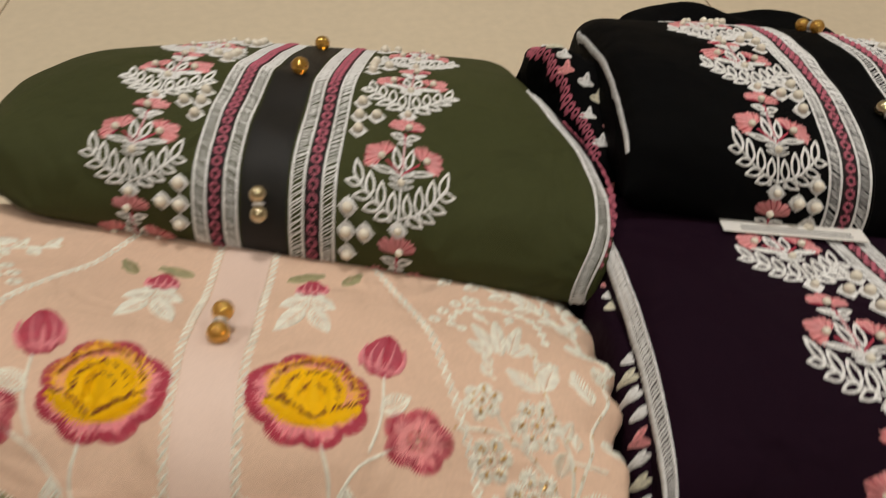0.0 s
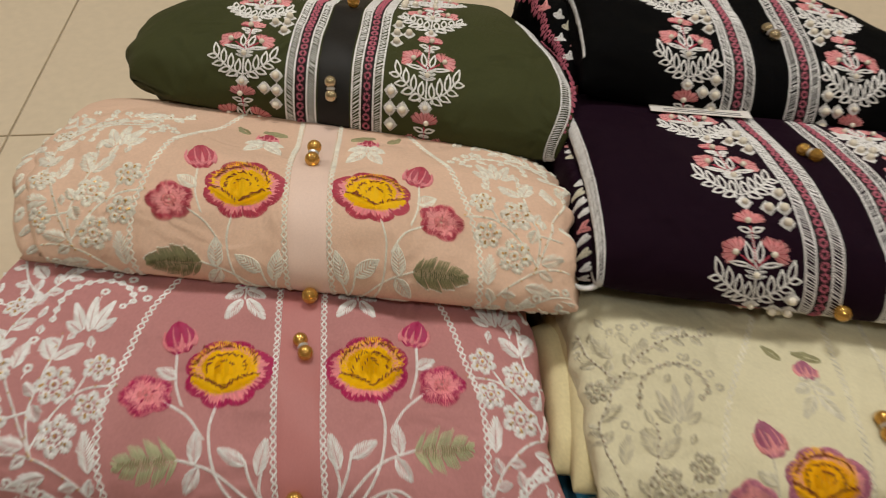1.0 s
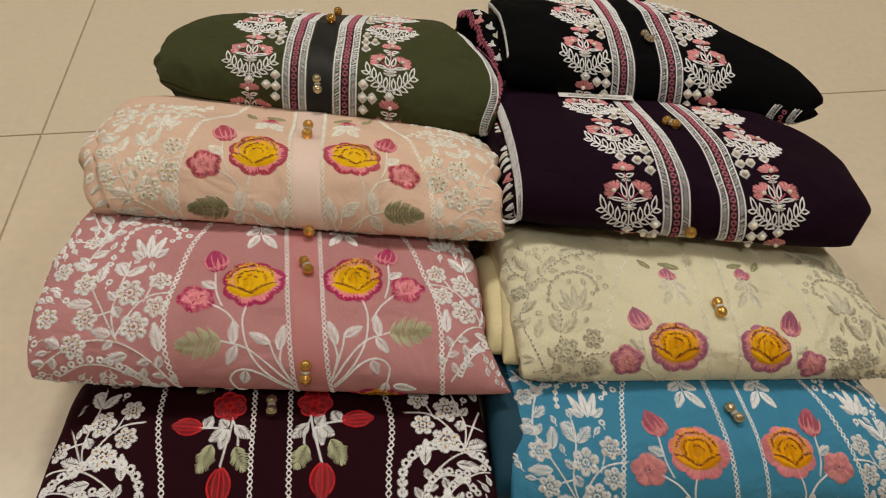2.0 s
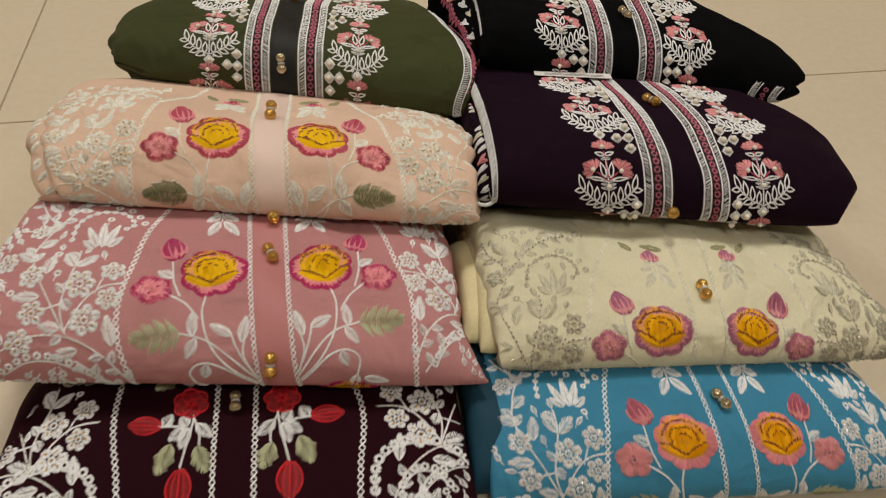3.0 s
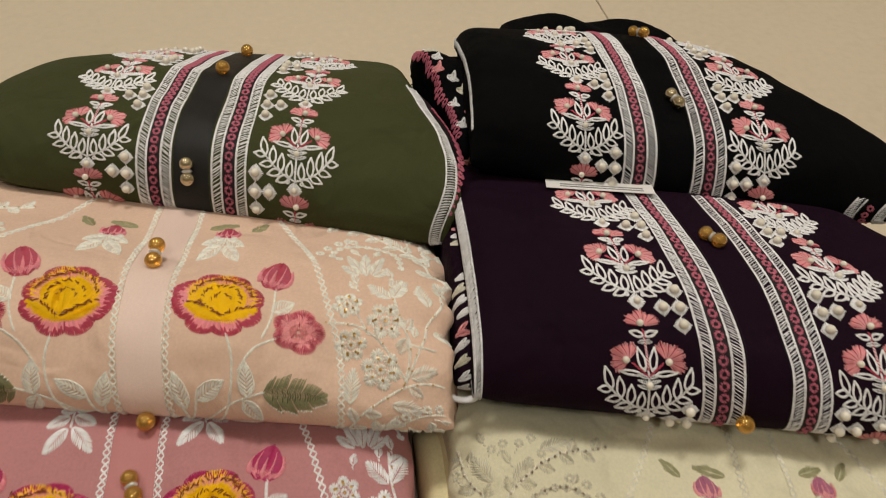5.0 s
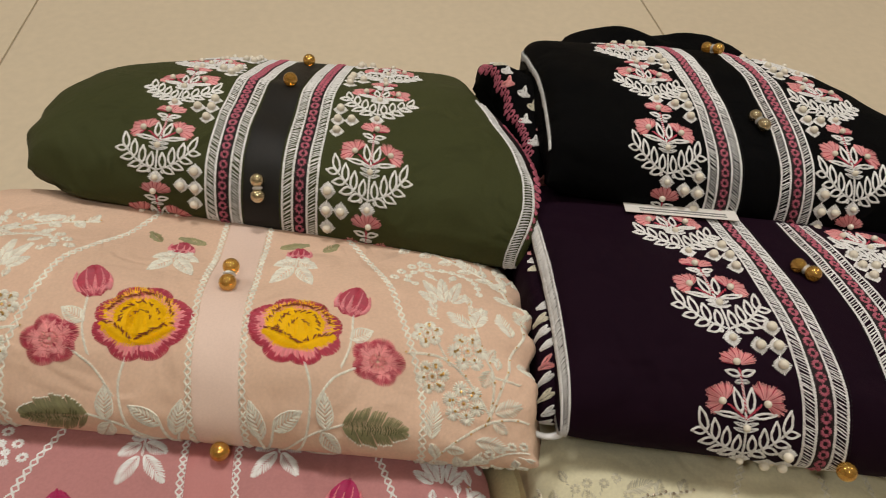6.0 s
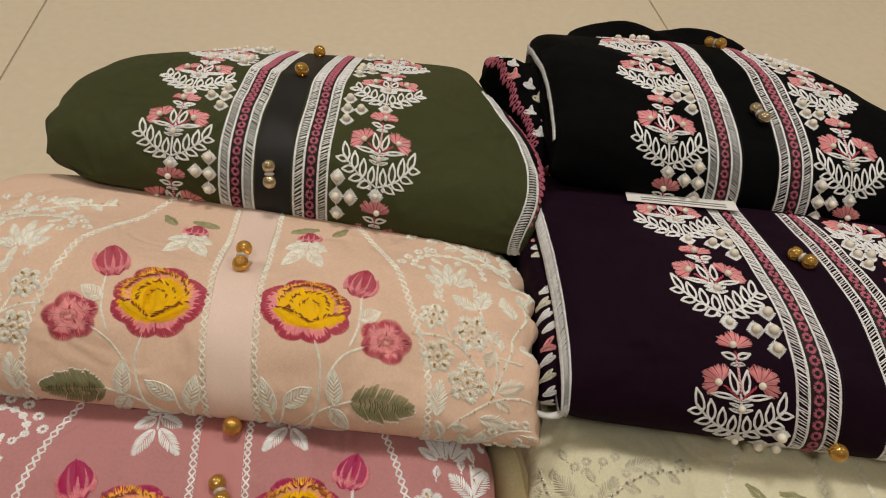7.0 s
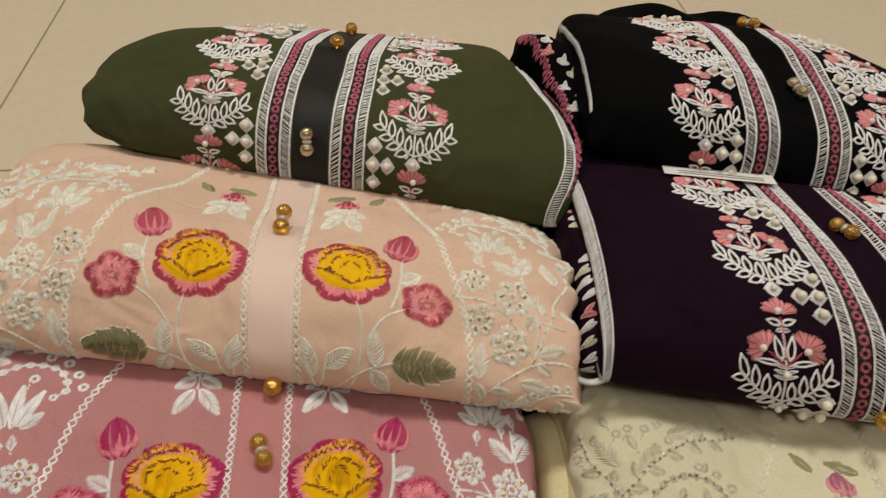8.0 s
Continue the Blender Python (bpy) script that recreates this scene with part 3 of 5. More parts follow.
def rose(cloth, X, B, rx, rb, flip, rim, rim2, heart, shade="brown"):
    """A full rose: a lobed rim with a dark edge, a heart of overlapping satin petals and dark stitches in their gaps."""
    dark, lite = [], []
    n = 150
    phase = R.uniform(0.2, 0.5)
    hx, hy, hr = 0.05, 0.11, 0.83
    for i in range(n):
        a = 2 * math.pi * i / n
        lobe = 0.84 + 0.14 * abs(math.sin(4.0 * a + phase)) ** 0.6 - 0.05 * max(0, math.sin(a)) + 0.13 * math.exp(-((a - math.pi + 0.15) / 0.28) ** 2)
        x, y = math.cos(a), math.sin(a)
        lite.append((0.5 * x, 0.5 * y, (lobe - 0.02 + jit(0.02)) * x, (lobe - 0.02) * y, 0.050, 0.0008))
        k = lobe - R.uniform(0.10, 0.34)
        dark.append((k * x, k * y, (lobe + 0.02 + jit(0.015)) * x, (lobe + 0.02) * y, 0.060, 0.0010))
    gold, rust = [], []
    h = lambda x, y: (hx + hr * x, hy + hr * 0.94 * y)
    for i in range(96):
        a = 2 * math.pi * i / 96
        k = (0.97 + 0.05 * math.sin(5 * a + 0.8) + jit(0.02))
        p, q, e = h(0.30 * math.cos(a), 0.30 * math.sin(a)), h(0.66 * math.cos(a - 0.05), 0.66 * math.sin(a - 0.05)), h(k * math.cos(a), k * math.sin(a))
        gold.append((*p, *q, 0.046, 0.0008))
        gold.append((*q, *e, 0.056, 0.0008))
    fills = [
        ([(-0.26, -0.52), (-0.24, -0.10), (-0.12, 0.34)], lambda t: 0.15 * math.sin(math.pi * (0.10 + 0.82 * t)) ** 0.5, 30, 0.7, 0.0010),
        ([(0.26, -0.52), (0.24, -0.10), (0.12, 0.34)], lambda t: 0.15 * math.sin(math.pi * (0.10 + 0.82 * t)) ** 0.5, 30, -0.7, 0.0010),
        ([(0.0, -0.64), (0.0, -0.10), (0.0, 0.44)], lambda t: 0.14 * math.sin(math.pi * (0.10 + 0.82 * t)) ** 0.5, 34, 0.5, 0.0011),
        ([(-0.50, -0.20), (-0.56, 0.22), (-0.20, 0.58)], lambda t: 0.13 * math.sin(math.pi * (0.1 + 0.8 * t)) ** 0.6, 22, -0.2, 0.0011),
        ([(0.50, -0.20), (0.54, 0.22), (0.20, 0.58)], lambda t: 0.13 * math.sin(math.pi * (0.1 + 0.8 * t)) ** 0.6, 22, 0.2, 0.0011),
        ([(-0.90, -0.32), (-0.55, -0.60), (0.0, -0.84)], lambda t: 0.17 * math.sin(math.pi * (0.08 + 0.84 * t)) ** 0.6, 30, 0.3, 0.0014),
        ([(0.06, -0.82), (0.55, -0.58), (0.90, -0.28)], lambda t: 0.17 * math.sin(math.pi * (0.08 + 0.84 * t)) ** 0.6, 30, -0.3, 0.0014),
    ]
    for spine, width, m, lean, high in fills:
        for r in satin(spine, lambda t, width=width: (width(t), width(t)), m, lean, high, 1.05):
            gold.append((*h(r[0], r[1]), *h(r[2], r[3]), r[4] * hr, high))
    for spine, chance in HEART_LINES:
        c = curve([(x + jit(0.05), y + jit(0.05)) for x, y in spine], 0.042)
        for i in range(len(c) - 1):
            if R.random() > chance:
                continue
            d = c[i + 1] - c[i]
            ang = math.atan2(d[1], d[0]) + R.uniform(0.35, 1.1) * (1 if R.random() < 0.75 else -1)
            k = R.uniform(0.03, 0.095)
            q = c[i] + d * R.random() + np.array((jit(0.03), jit(0.03)))
            rust.append((*h(q[0] - k * math.cos(ang), q[1] - k * math.sin(ang)), *h(q[0] + k * math.cos(ang), q[1] + k * math.sin(ang)), 0.032, 0.0005))
    go = lambda rows: moved(rows, X, B, rx, rb, 0.0, flip)
    ob = cloth.sew("rose", go(dark), THREAD[rim], None, "embroidered rose with lobed pink rim")
    if ob is None:
        return
    cloth.sew("rose_rim", go(lite), THREAD[rim2], ob)
    cloth.sew("rose_heart", go(gold), THREAD[heart], ob, "golden satin stitched heart", 0.0003)
    cloth.sew("rose_accent", go(rust), THREAD[shade], ob, "dark rust accents", 0.0013)


def blossom(cloth, X, B, rx, rb, flip, dark="crimson", lite="blush", turn=0.0):
    """A small blossom of five round petals with a dark edge and a knotted centre."""
    edge, fill = [], []
    phase = R.uniform(0, 1.2)
    line_art = dark == "red"
    petals = 6 if line_art else 5
    for k in range(petals):
        a0 = phase + k * 2 * math.pi / petals
        size = (0.43 if line_art else 0.50) * (1 + jit(0.08))
        cx, cy = (0.98 - size) * math.cos(a0), (0.98 - size) * math.sin(a0)
        for i in range(22):
            a = a0 + (i + 0.5) / 22 * 3.7 - 1.85
            x, y = math.cos(a), math.sin(a)
            tip = (cx + size * x, cy + size * y)
            root = (0.26 * math.cos(a0) + 0.06 * x, 0.26 * math.sin(a0) + 0.06 * y)
            fill.append((*root, tip[0] + jit(0.02), tip[1] + jit(0.02), 0.085, 0.0010))
            if not line_art:
                w = R.uniform(-0.1, 0.6)
                edge.append((cx + size * x * w, cy + size * y * w, tip[0] * 1.02, tip[1] * 1.02, 0.072, 0.0012))
        if line_art:
            edge += [(*r[:4], 0.12, 0.0017) for r in rope([(cx + size * math.cos(a0 + s), cy + size * math.sin(a0 + s)) for s in np.linspace(-2.0, 2.0, 9)], 0.09, 1, 0.075)]
            edge += [(*r[:4], 0.10, 0.0016) for r in rope([(0.2 * math.cos(a0), 0.2 * math.sin(a0)), (0.8 * math.cos(a0), 0.8 * math.sin(a0))], 0.08, 1, 0.075)]
        elif k % 2:
            edge.append((0.18 * math.cos(a0), 0.18 * math.sin(a0), 0.42 * math.cos(a0 + 0.2), 0.42 * math.sin(a0 + 0.2), 0.06, 0.0018))
    knot = ring((0, 0), 0.06, 0.24, 18, high=0.0019) + ring((0, 0), 0.22, 0.36, 22, high=0.0016)
    (edge if line_art else fill).extend(knot)
    ob = cloth.sew("blossom", moved(fill, X, B, rx, rb, turn, flip), THREAD["wine" if line_art else lite], None, "embroidered pink blossom" if not line_art else "embroidered red blossom")
    if ob:
        cloth.sew("blossom_edge", moved(edge, X, B, rx, rb, turn, flip), THREAD[dark], ob)


def bud(cloth, X, B, rx, rb, flip, dark="magenta", lite="rose", turn=0.0):
    """A rose bud: a dark round body with pale stripes rising from its base."""
    a, b = [], []
    line_art = dark == "red"
    for i in range(44):
        u = (i + 0.5) / 44
        w = 0.96 * math.sin(math.pi * (0.05 + 0.88 * u)) ** 0.6 * (1.05 - 0.25 * u)
        y = -1 + 1.95 * u
        a.append((-w + jit(0.03), y - 0.02, 0.05, y + 0.08, 0.075, 0.0010))
        a.append((-0.05, y + 0.08, w + jit(0.03), y - 0.02, 0.075, 0.0010))
    if line_art:
        for s in (-0.9, -0.45, 0.0, 0.45, 0.9):
            pts = [(s * math.sin(math.pi * (0.06 + 0.80 * u)) ** 0.7, -0.98 + (1.92 - 0.35 * s * s) * u) for u in np.linspace(0, 1, 7)]
            b += [(*r[:4], 0.13, 0.0015) for r in rope(pts, 0.2, 1, 0.10)]
    else:
        for i in range(22):
            x = -0.88 + 1.76 * (i + 0.5) / 22
            top = -0.42 + R.uniform(0.0, 0.3) * (1 - 0.5 * abs(x))
            b.append((x * 0.35, -0.98, x * 0.92, top, 0.085, 0.0012))
        for s, u1 in ((-1.0, 0.62), (-0.58, 0.80), (-0.12, 0.66), (0.36, 0.84), (0.98, 0.76)):
            lean, u1 = R.uniform(-0.05, 0.22), u1 + jit(0.06)
            for i in range(18):
                u = 0.16 + (u1 - 0.16) * (i + 0.5) / 18
                x = s * math.sin(math.pi * (0.06 + 0.80 * u)) ** 0.7 * (1.05 - 0.25 * u) + lean * u * u
                w = 0.15 * (1.15 - 1.0 * (i / 18) ** 1.3)
                y = -1 + 1.98 * u
                b.append((x - w, y - 0.10 + jit(0.03), x + w, y + 0.06 + jit(0.03), 0.075, 0.0014))
        for i in range(9):
            x = -0.36 + 0.72 * (i + 0.5) / 9
            a.append((x * 1.5, 0.55, x * 0.75, 1.12 - 0.5 * abs(x) + jit(0.05), 0.10, 0.0012))
    ob = cloth.sew("bud", moved(a, X, B, rx, rb, turn, flip), THREAD["wine" if line_art else dark], None, "embroidered red bud" if line_art else "embroidered pink bud")
    if ob:
        cloth.sew("bud_petal", moved(b, X, B, rx, rb, turn, flip), THREAD[lite], ob)


def sequin_cluster(cloth, spots, mat, parent, size=0.0009):
    """Small domed sequins, scattered where spots say, in one mesh."""
    ring_pts = [(math.cos(k * math.pi / 3), math.sin(k * math.pi / 3)) for k in range(6)]
    verts, faces = [], []
    for X, B in spots:
        if not cloth.inside(X, B):
            continue
        m = cloth.frame_at(X, B, 0.0012)
        turn = Matrix.Rotation(jit(0.35), 4, "X") @ Matrix.Rotation(jit(0.35), 4, "Y")
        o = len(verts)
        for x, y in ring_pts:
            verts.append((m @ turn @ Vector((x * size, y * size, 0)))[:])
        verts.append((m @ turn @ Vector((0, 0, size * 0.45)))[:])
        verts.append((m @ turn @ Vector((0, 0, -size * 0.8)))[:])
        for k in range(6):
            faces += [(o + k, o + (k + 1) % 6, o + 6), (o + (k + 1) % 6, o + k, o + 7)]
    if faces:
        cloth.add("sequin_trim", verts, faces, mat, parent, "", False)["kind"] = "stuff"


def sequin_flower(cloth, X, B, r, col, metal):
    if not cloth.inside(X, B):
        return
    rows = ring((X, B), r * 0.12, r * 0.30, 14, high=0.0011)
    spots = [(X, B)]
    turn = R.uniform(0, 1)
    for k in range(6):
        a = turn + k * math.pi / 3
        c = (X + r * 0.68 * math.cos(a), B + r * 0.68 * math.sin(a))
        rows += ring(c, r * 0.05, r * 0.37, 17, high=0.0012)
        spots.append((X + r * 0.52 * math.cos(a), B + r * 0.52 * math.sin(a)))
        if R.random() < 0.5:
            spots.append((X + r * 0.66 * math.cos(a + 0.1), B + r * 0.66 * math.sin(a + 0.1)))
    ob = cloth.sew("sequin_flower", rows, THREAD[col], None, "small embroidered flower with sequins")
    if ob:
        sequin_cluster(cloth, spots, metal, ob, 0.00085)


# ---- beads ----
def sphere_data(name, mat, seg=20, rings=12, scale=(1, 1, 1)):
    bm = bmesh.new()
    bmesh.ops.create_uvsphere(bm, u_segments=seg, v_segments=rings, radius=1)
    bmesh.ops.scale(bm, vec=scale, verts=bm.verts)
    me = bpy.data.meshes.new(name)
    bm.to_mesh(me)
    bm.free()
    me.polygons.foreach_set("use_smooth", [True] * len(me.polygons))
    me.materials.append(mat)
    return me


BEAD = {"amber": sphere_data("bead", AMBER), "smoke": sphere_data("bead", SMOKE)}
PEARL_MESH = sphere_data("pearl", PEARL, 14, 8)
SPACER = sphere_data("spacer", RHINE, 18, 4, (1, 1, 0.42))


def seat(cloth, name, data, m, size, parent):
    ob = new(name, data)
    ob.parent = parent
    ob.matrix_parent_inverse = parent.matrix_world.inverted() if parent is not cloth.base else Matrix.Translation(-cloth.base.location)
    ob.matrix_basis = m @ Matrix.Diagonal((size, size, size, 1))
    return ob


def bead_button(cloth, X, B, kind="amber", turn=0.0, size=0.0044, count=2, rise=0.0):
    """Two glass beads with a rhinestone ring between them, sewn on the placket."""
    m = cloth.frame_at(X, B, size * 0.9 + size * math.sin(rise)) @ Matrix.Rotation(turn, 4, "Z") @ Matrix.Rotation(rise, 4, "X")
    if count == 1:
        seat(cloth, "bead", BEAD[kind], m, size, cloth.base)
        return
    first = seat(cloth, "bead", BEAD[kind], m @ Matrix.Translation((0, size * 1.08, 0)), size, cloth.base)
    seat(cloth, "bead", BEAD[kind], m @ Matrix.Translation((0, -size * 1.08, 0)), size * 1.04, cloth.base)
    seat(cloth, "spacer", SPACER, m @ Matrix.Rotation(math.pi / 2, 4, "X"), size * 0.78, cloth.base)["label"] = "gold set rhinestone ring"


def pearl(cloth, X, B, size=0.0019):
    if cloth.inside(X, B):
        seat(cloth, "pearl", PEARL_MESH, cloth.frame_at(X, B, size * 0.75), size, cloth.base)


# ---- rose pattern ----
OUTER = [(0.050, 0.100), (0.060, 0.08), (0.078, 0.045), (0.089, 0.005), (0.0955, -0.03), (0.092, -0.075), (0.090, -0.10)]
FERN_FLOWERS = [(0.149, 0.006, 0.0082), (0.1185, -0.004, 0.0098), (0.099, 0.005, 0.0078), (0.147, -0.0195, 0.0082), (0.1005, -0.0158, 0.0080), (0.1148, -0.0283, 0.0100), (0.150, 0.0465, 0.0070), (0.154, -0.0375, 0.0085), (0.166, 0.020, 0.0070), (0.172, -0.016, 0.0075)]
FERN_LEAVES = [((0.140, 0.006), (0.1365, 0.0215)), ((0.1225, 0.0095), (0.130, 0.0235)), ((0.121, 0.009), (0.110, 0.020)), ((0.143, -0.009), (0.160, -0.0065)), ((0.130, -0.032), (0.143, -0.0275)), ((0.120, -0.046), (0.136, -0.049)),
               ((0.099, -0.046), (0.1015, -0.027)), ((0.146, 0.018), (0.160, 0.026)), ((0.148, 0.030), (0.138, 0.037)), ((0.145, 0.047), (0.135, 0.052)), ((0.128, -0.013), (0.1245, -0.021)), ((0.163, -0.037), (0.172, -0.030)), ((0.130, 0.062), (0.120, 0.075)), ((0.140, 0.065), (0.150, 0.078)), ((0.115, 0.080), (0.100, 0.086))]
FERN_STEMS = [[(0.1265, -0.036), (0.1296, -0.0163), (0.1225, 0.0096), (0.1215, 0.026)], [(0.1265, -0.036), (0.1348, -0.0176), (0.149, 0.016), (0.147, 0.034), (0.139, 0.050), (0.126, 0.064), (0.105, 0.078), (0.080, 0.083)],
              [(0.1275, -0.034), (0.1158, -0.016), (0.104, -0.007), (0.0885, -0.0051)], [(0.092, -0.075), (0.1033, -0.054), (0.1245, -0.038), (0.147, -0.0345), (0.166, -0.0417), (0.180, -0.05)], [(0.1296, -0.016), (0.143, -0.0185)],
              [(0.098, -0.082), (0.115, -0.060), (0.123, -0.052)], [(0.109, -0.011), (0.104, 0.0)], [(0.139, 0.05), (0.15, 0.065), (0.158, 0.085)]]
PAISLEY = [(0.1290, 0.036), (0.1255, 0.051), (0.112, 0.0600), (0.097, 0.0585), (0.0900, 0.0475), (0.0945, 0.0420)]
SCALLOP = [(0.168, -0.058), (0.152, -0.0505), (0.136, -0.0515), (0.122, -0.059), (0.112, -0.068), (0.105, -0.080)]


def fern_side(cloth, flip, col, metal, vine_col=None, scallop=True):
    """The branching side panel: vines, leaves, sequin flowers and a paisley of little rings."""
    f = lambda p: (flip * p[0], p[1])
    stem, taken = None, [(X, B, r + 0.004) for X, B, r in FERN_FLOWERS] + [((a[0] + b[0]) / 2, (a[1] + b[1]) / 2, 0.0075) for a, b in FERN_LEAVES]
    for s in FERN_STEMS:
        ob = cloth.sew("vine", rope([f(p) for p in s], 0.0017, 0.0008, 0.0011), THREAD[vine_col or col])
        stem = stem or ob
        c = curve(s, 0.0062)
        for i in range(1, len(c) - 1):
            d = (c[i + 1] - c[i - 1]) / max(np.linalg.norm(c[i + 1] - c[i - 1]), 1e-9)
            k = 1 if i % 2 else -1
            q = c[i] + (d * 0.6 + np.array([-d[1], d[0]]) * k * 0.8) * 0.0085
            if all((q[0] - X) ** 2 + (q[1] - B) ** 2 > r * r for X, B, r in taken):
                taken.append((q[0], q[1], 0.0048))
                cloth.sew("leaf", leaf(f(c[i]), f(q), 0.0030, 10), THREAD[col])
    for a, b in FERN_LEAVES:
        cloth.sew("leaf", leaf(f(a), f(b), 0.0046, 13, jag=0.25), THREAD[col])
    for X, B, r in FERN_FLOWERS:
        sequin_flower(cloth, flip * X, B, r, col, metal)
    rows = rope([f(p) for p in PAISLEY], 0.0013, 0.0007, 0.0011)
    for p in curve([f(q) for q in PAISLEY], 0.0052):
        rows += ring((p[0] + flip * 0.0, p[1]), 0.0007, 0.0021, 9, high=0.0009)
    for a, b in (((0.109, 0.027), (0.109, 0.049)), ((0.107, 0.028), (0.0990, 0.046)), ((0.112, 0.028), (0.1190, 0.045)), ((0.105, 0.027), (0.0960, 0.034)), ((0.113, 0.027), (0.1215, 0.034))):
        rows += leaf(f(a), f(b), 0.0030, 14)
    for X, B in ((0.0875, 0.056), (0.0935, 0.0625), (0.1020, 0.0655), (0.0835, 0.0485)):
        rows += ring(f((X, B)), 0.0009, 0.0027, 11, high=0.0010)
    cloth.sew("paisley", rows, THREAD[col], None, "embroidered paisley of small rings")
    rows = []
    taken += [(p[0], p[1], 0.0050) for p in curve(PAISLEY, 0.006)] + [(0.109, 0.038, 0.013)] + [(p[0], p[1] + 0.002, 0.0055) for p in curve(SCALLOP, 0.006)]
    for s in FERN_STEMS:
        taken += [(p[0], p[1], 0.0026) for p in curve(s, 0.005)]
    for i in range(1000):
        X, B = R.uniform(0.098, 0.186), R.uniform(-0.092, 0.088)
        if X < 0.1 + 0.03 * max(0, -B / 0.09) - 0.25 * max(0, B - 0.05):
            continue
        if all((X - x) ** 2 + (B - b) ** 2 > (r + 0.0014) ** 2 for x, b, r in taken):
            taken.append((X, B, 0.0040))
            a = math.atan2(B + 0.04, X - 0.125) + jit(0.6)
            k = R.uniform(0.0028, 0.0042)
            d = (k * math.cos(a), k * math.sin(a))
            if R.random() < 0.3:
                rows += ring(f((X, B)), 0.0009, 0.0026, 11, high=0.0010)
            else:
                rows += leaf(f((X - d[0], B - d[1])), f((X + d[0], B + d[1])), 0.0022, 8)
            rows += rope([f((X - d[0], B - d[1])), f((X - 2.0 * d[0] + jit(0.001), B - 2.0 * d[1]))], 0.0012, 0.0007, 0.0010)
    ob = cloth.sew("leaf_scatter", rows, THREAD[col], None, "small scattered embroidered leaves and rings")
    if ob:
        ob["kind"] = "stuff"
    if scallop:
        rows = rope([f(p) for p in SCALLOP], 0.0015, 0.0008, 0.0011)
        for p in curve([f(q) for q in SCALLOP], 0.0056):
            rows += ring((p[0], p[1] + 0.0034), 0.0008, 0.0027, 10, high=0.0010)
        cloth.sew("scallop_border", rows, THREAD[col], None, "curved row of embroidered rings")
    spots = []
    for s in FERN_STEMS[:4] if metal is not BRONZE else FERN_STEMS + [PAISLEY, SCALLOP]:
        spots += [(flip * p[0] + jit(0.0006), p[1] + jit(0.0006)) for p in curve(s, 0.0075 if metal is not BRONZE else 0.0036)]
    sequin_cluster(cloth, spots, metal, stem or cloth.base, 0.0006 if metal is not BRONZE else 0.0009)


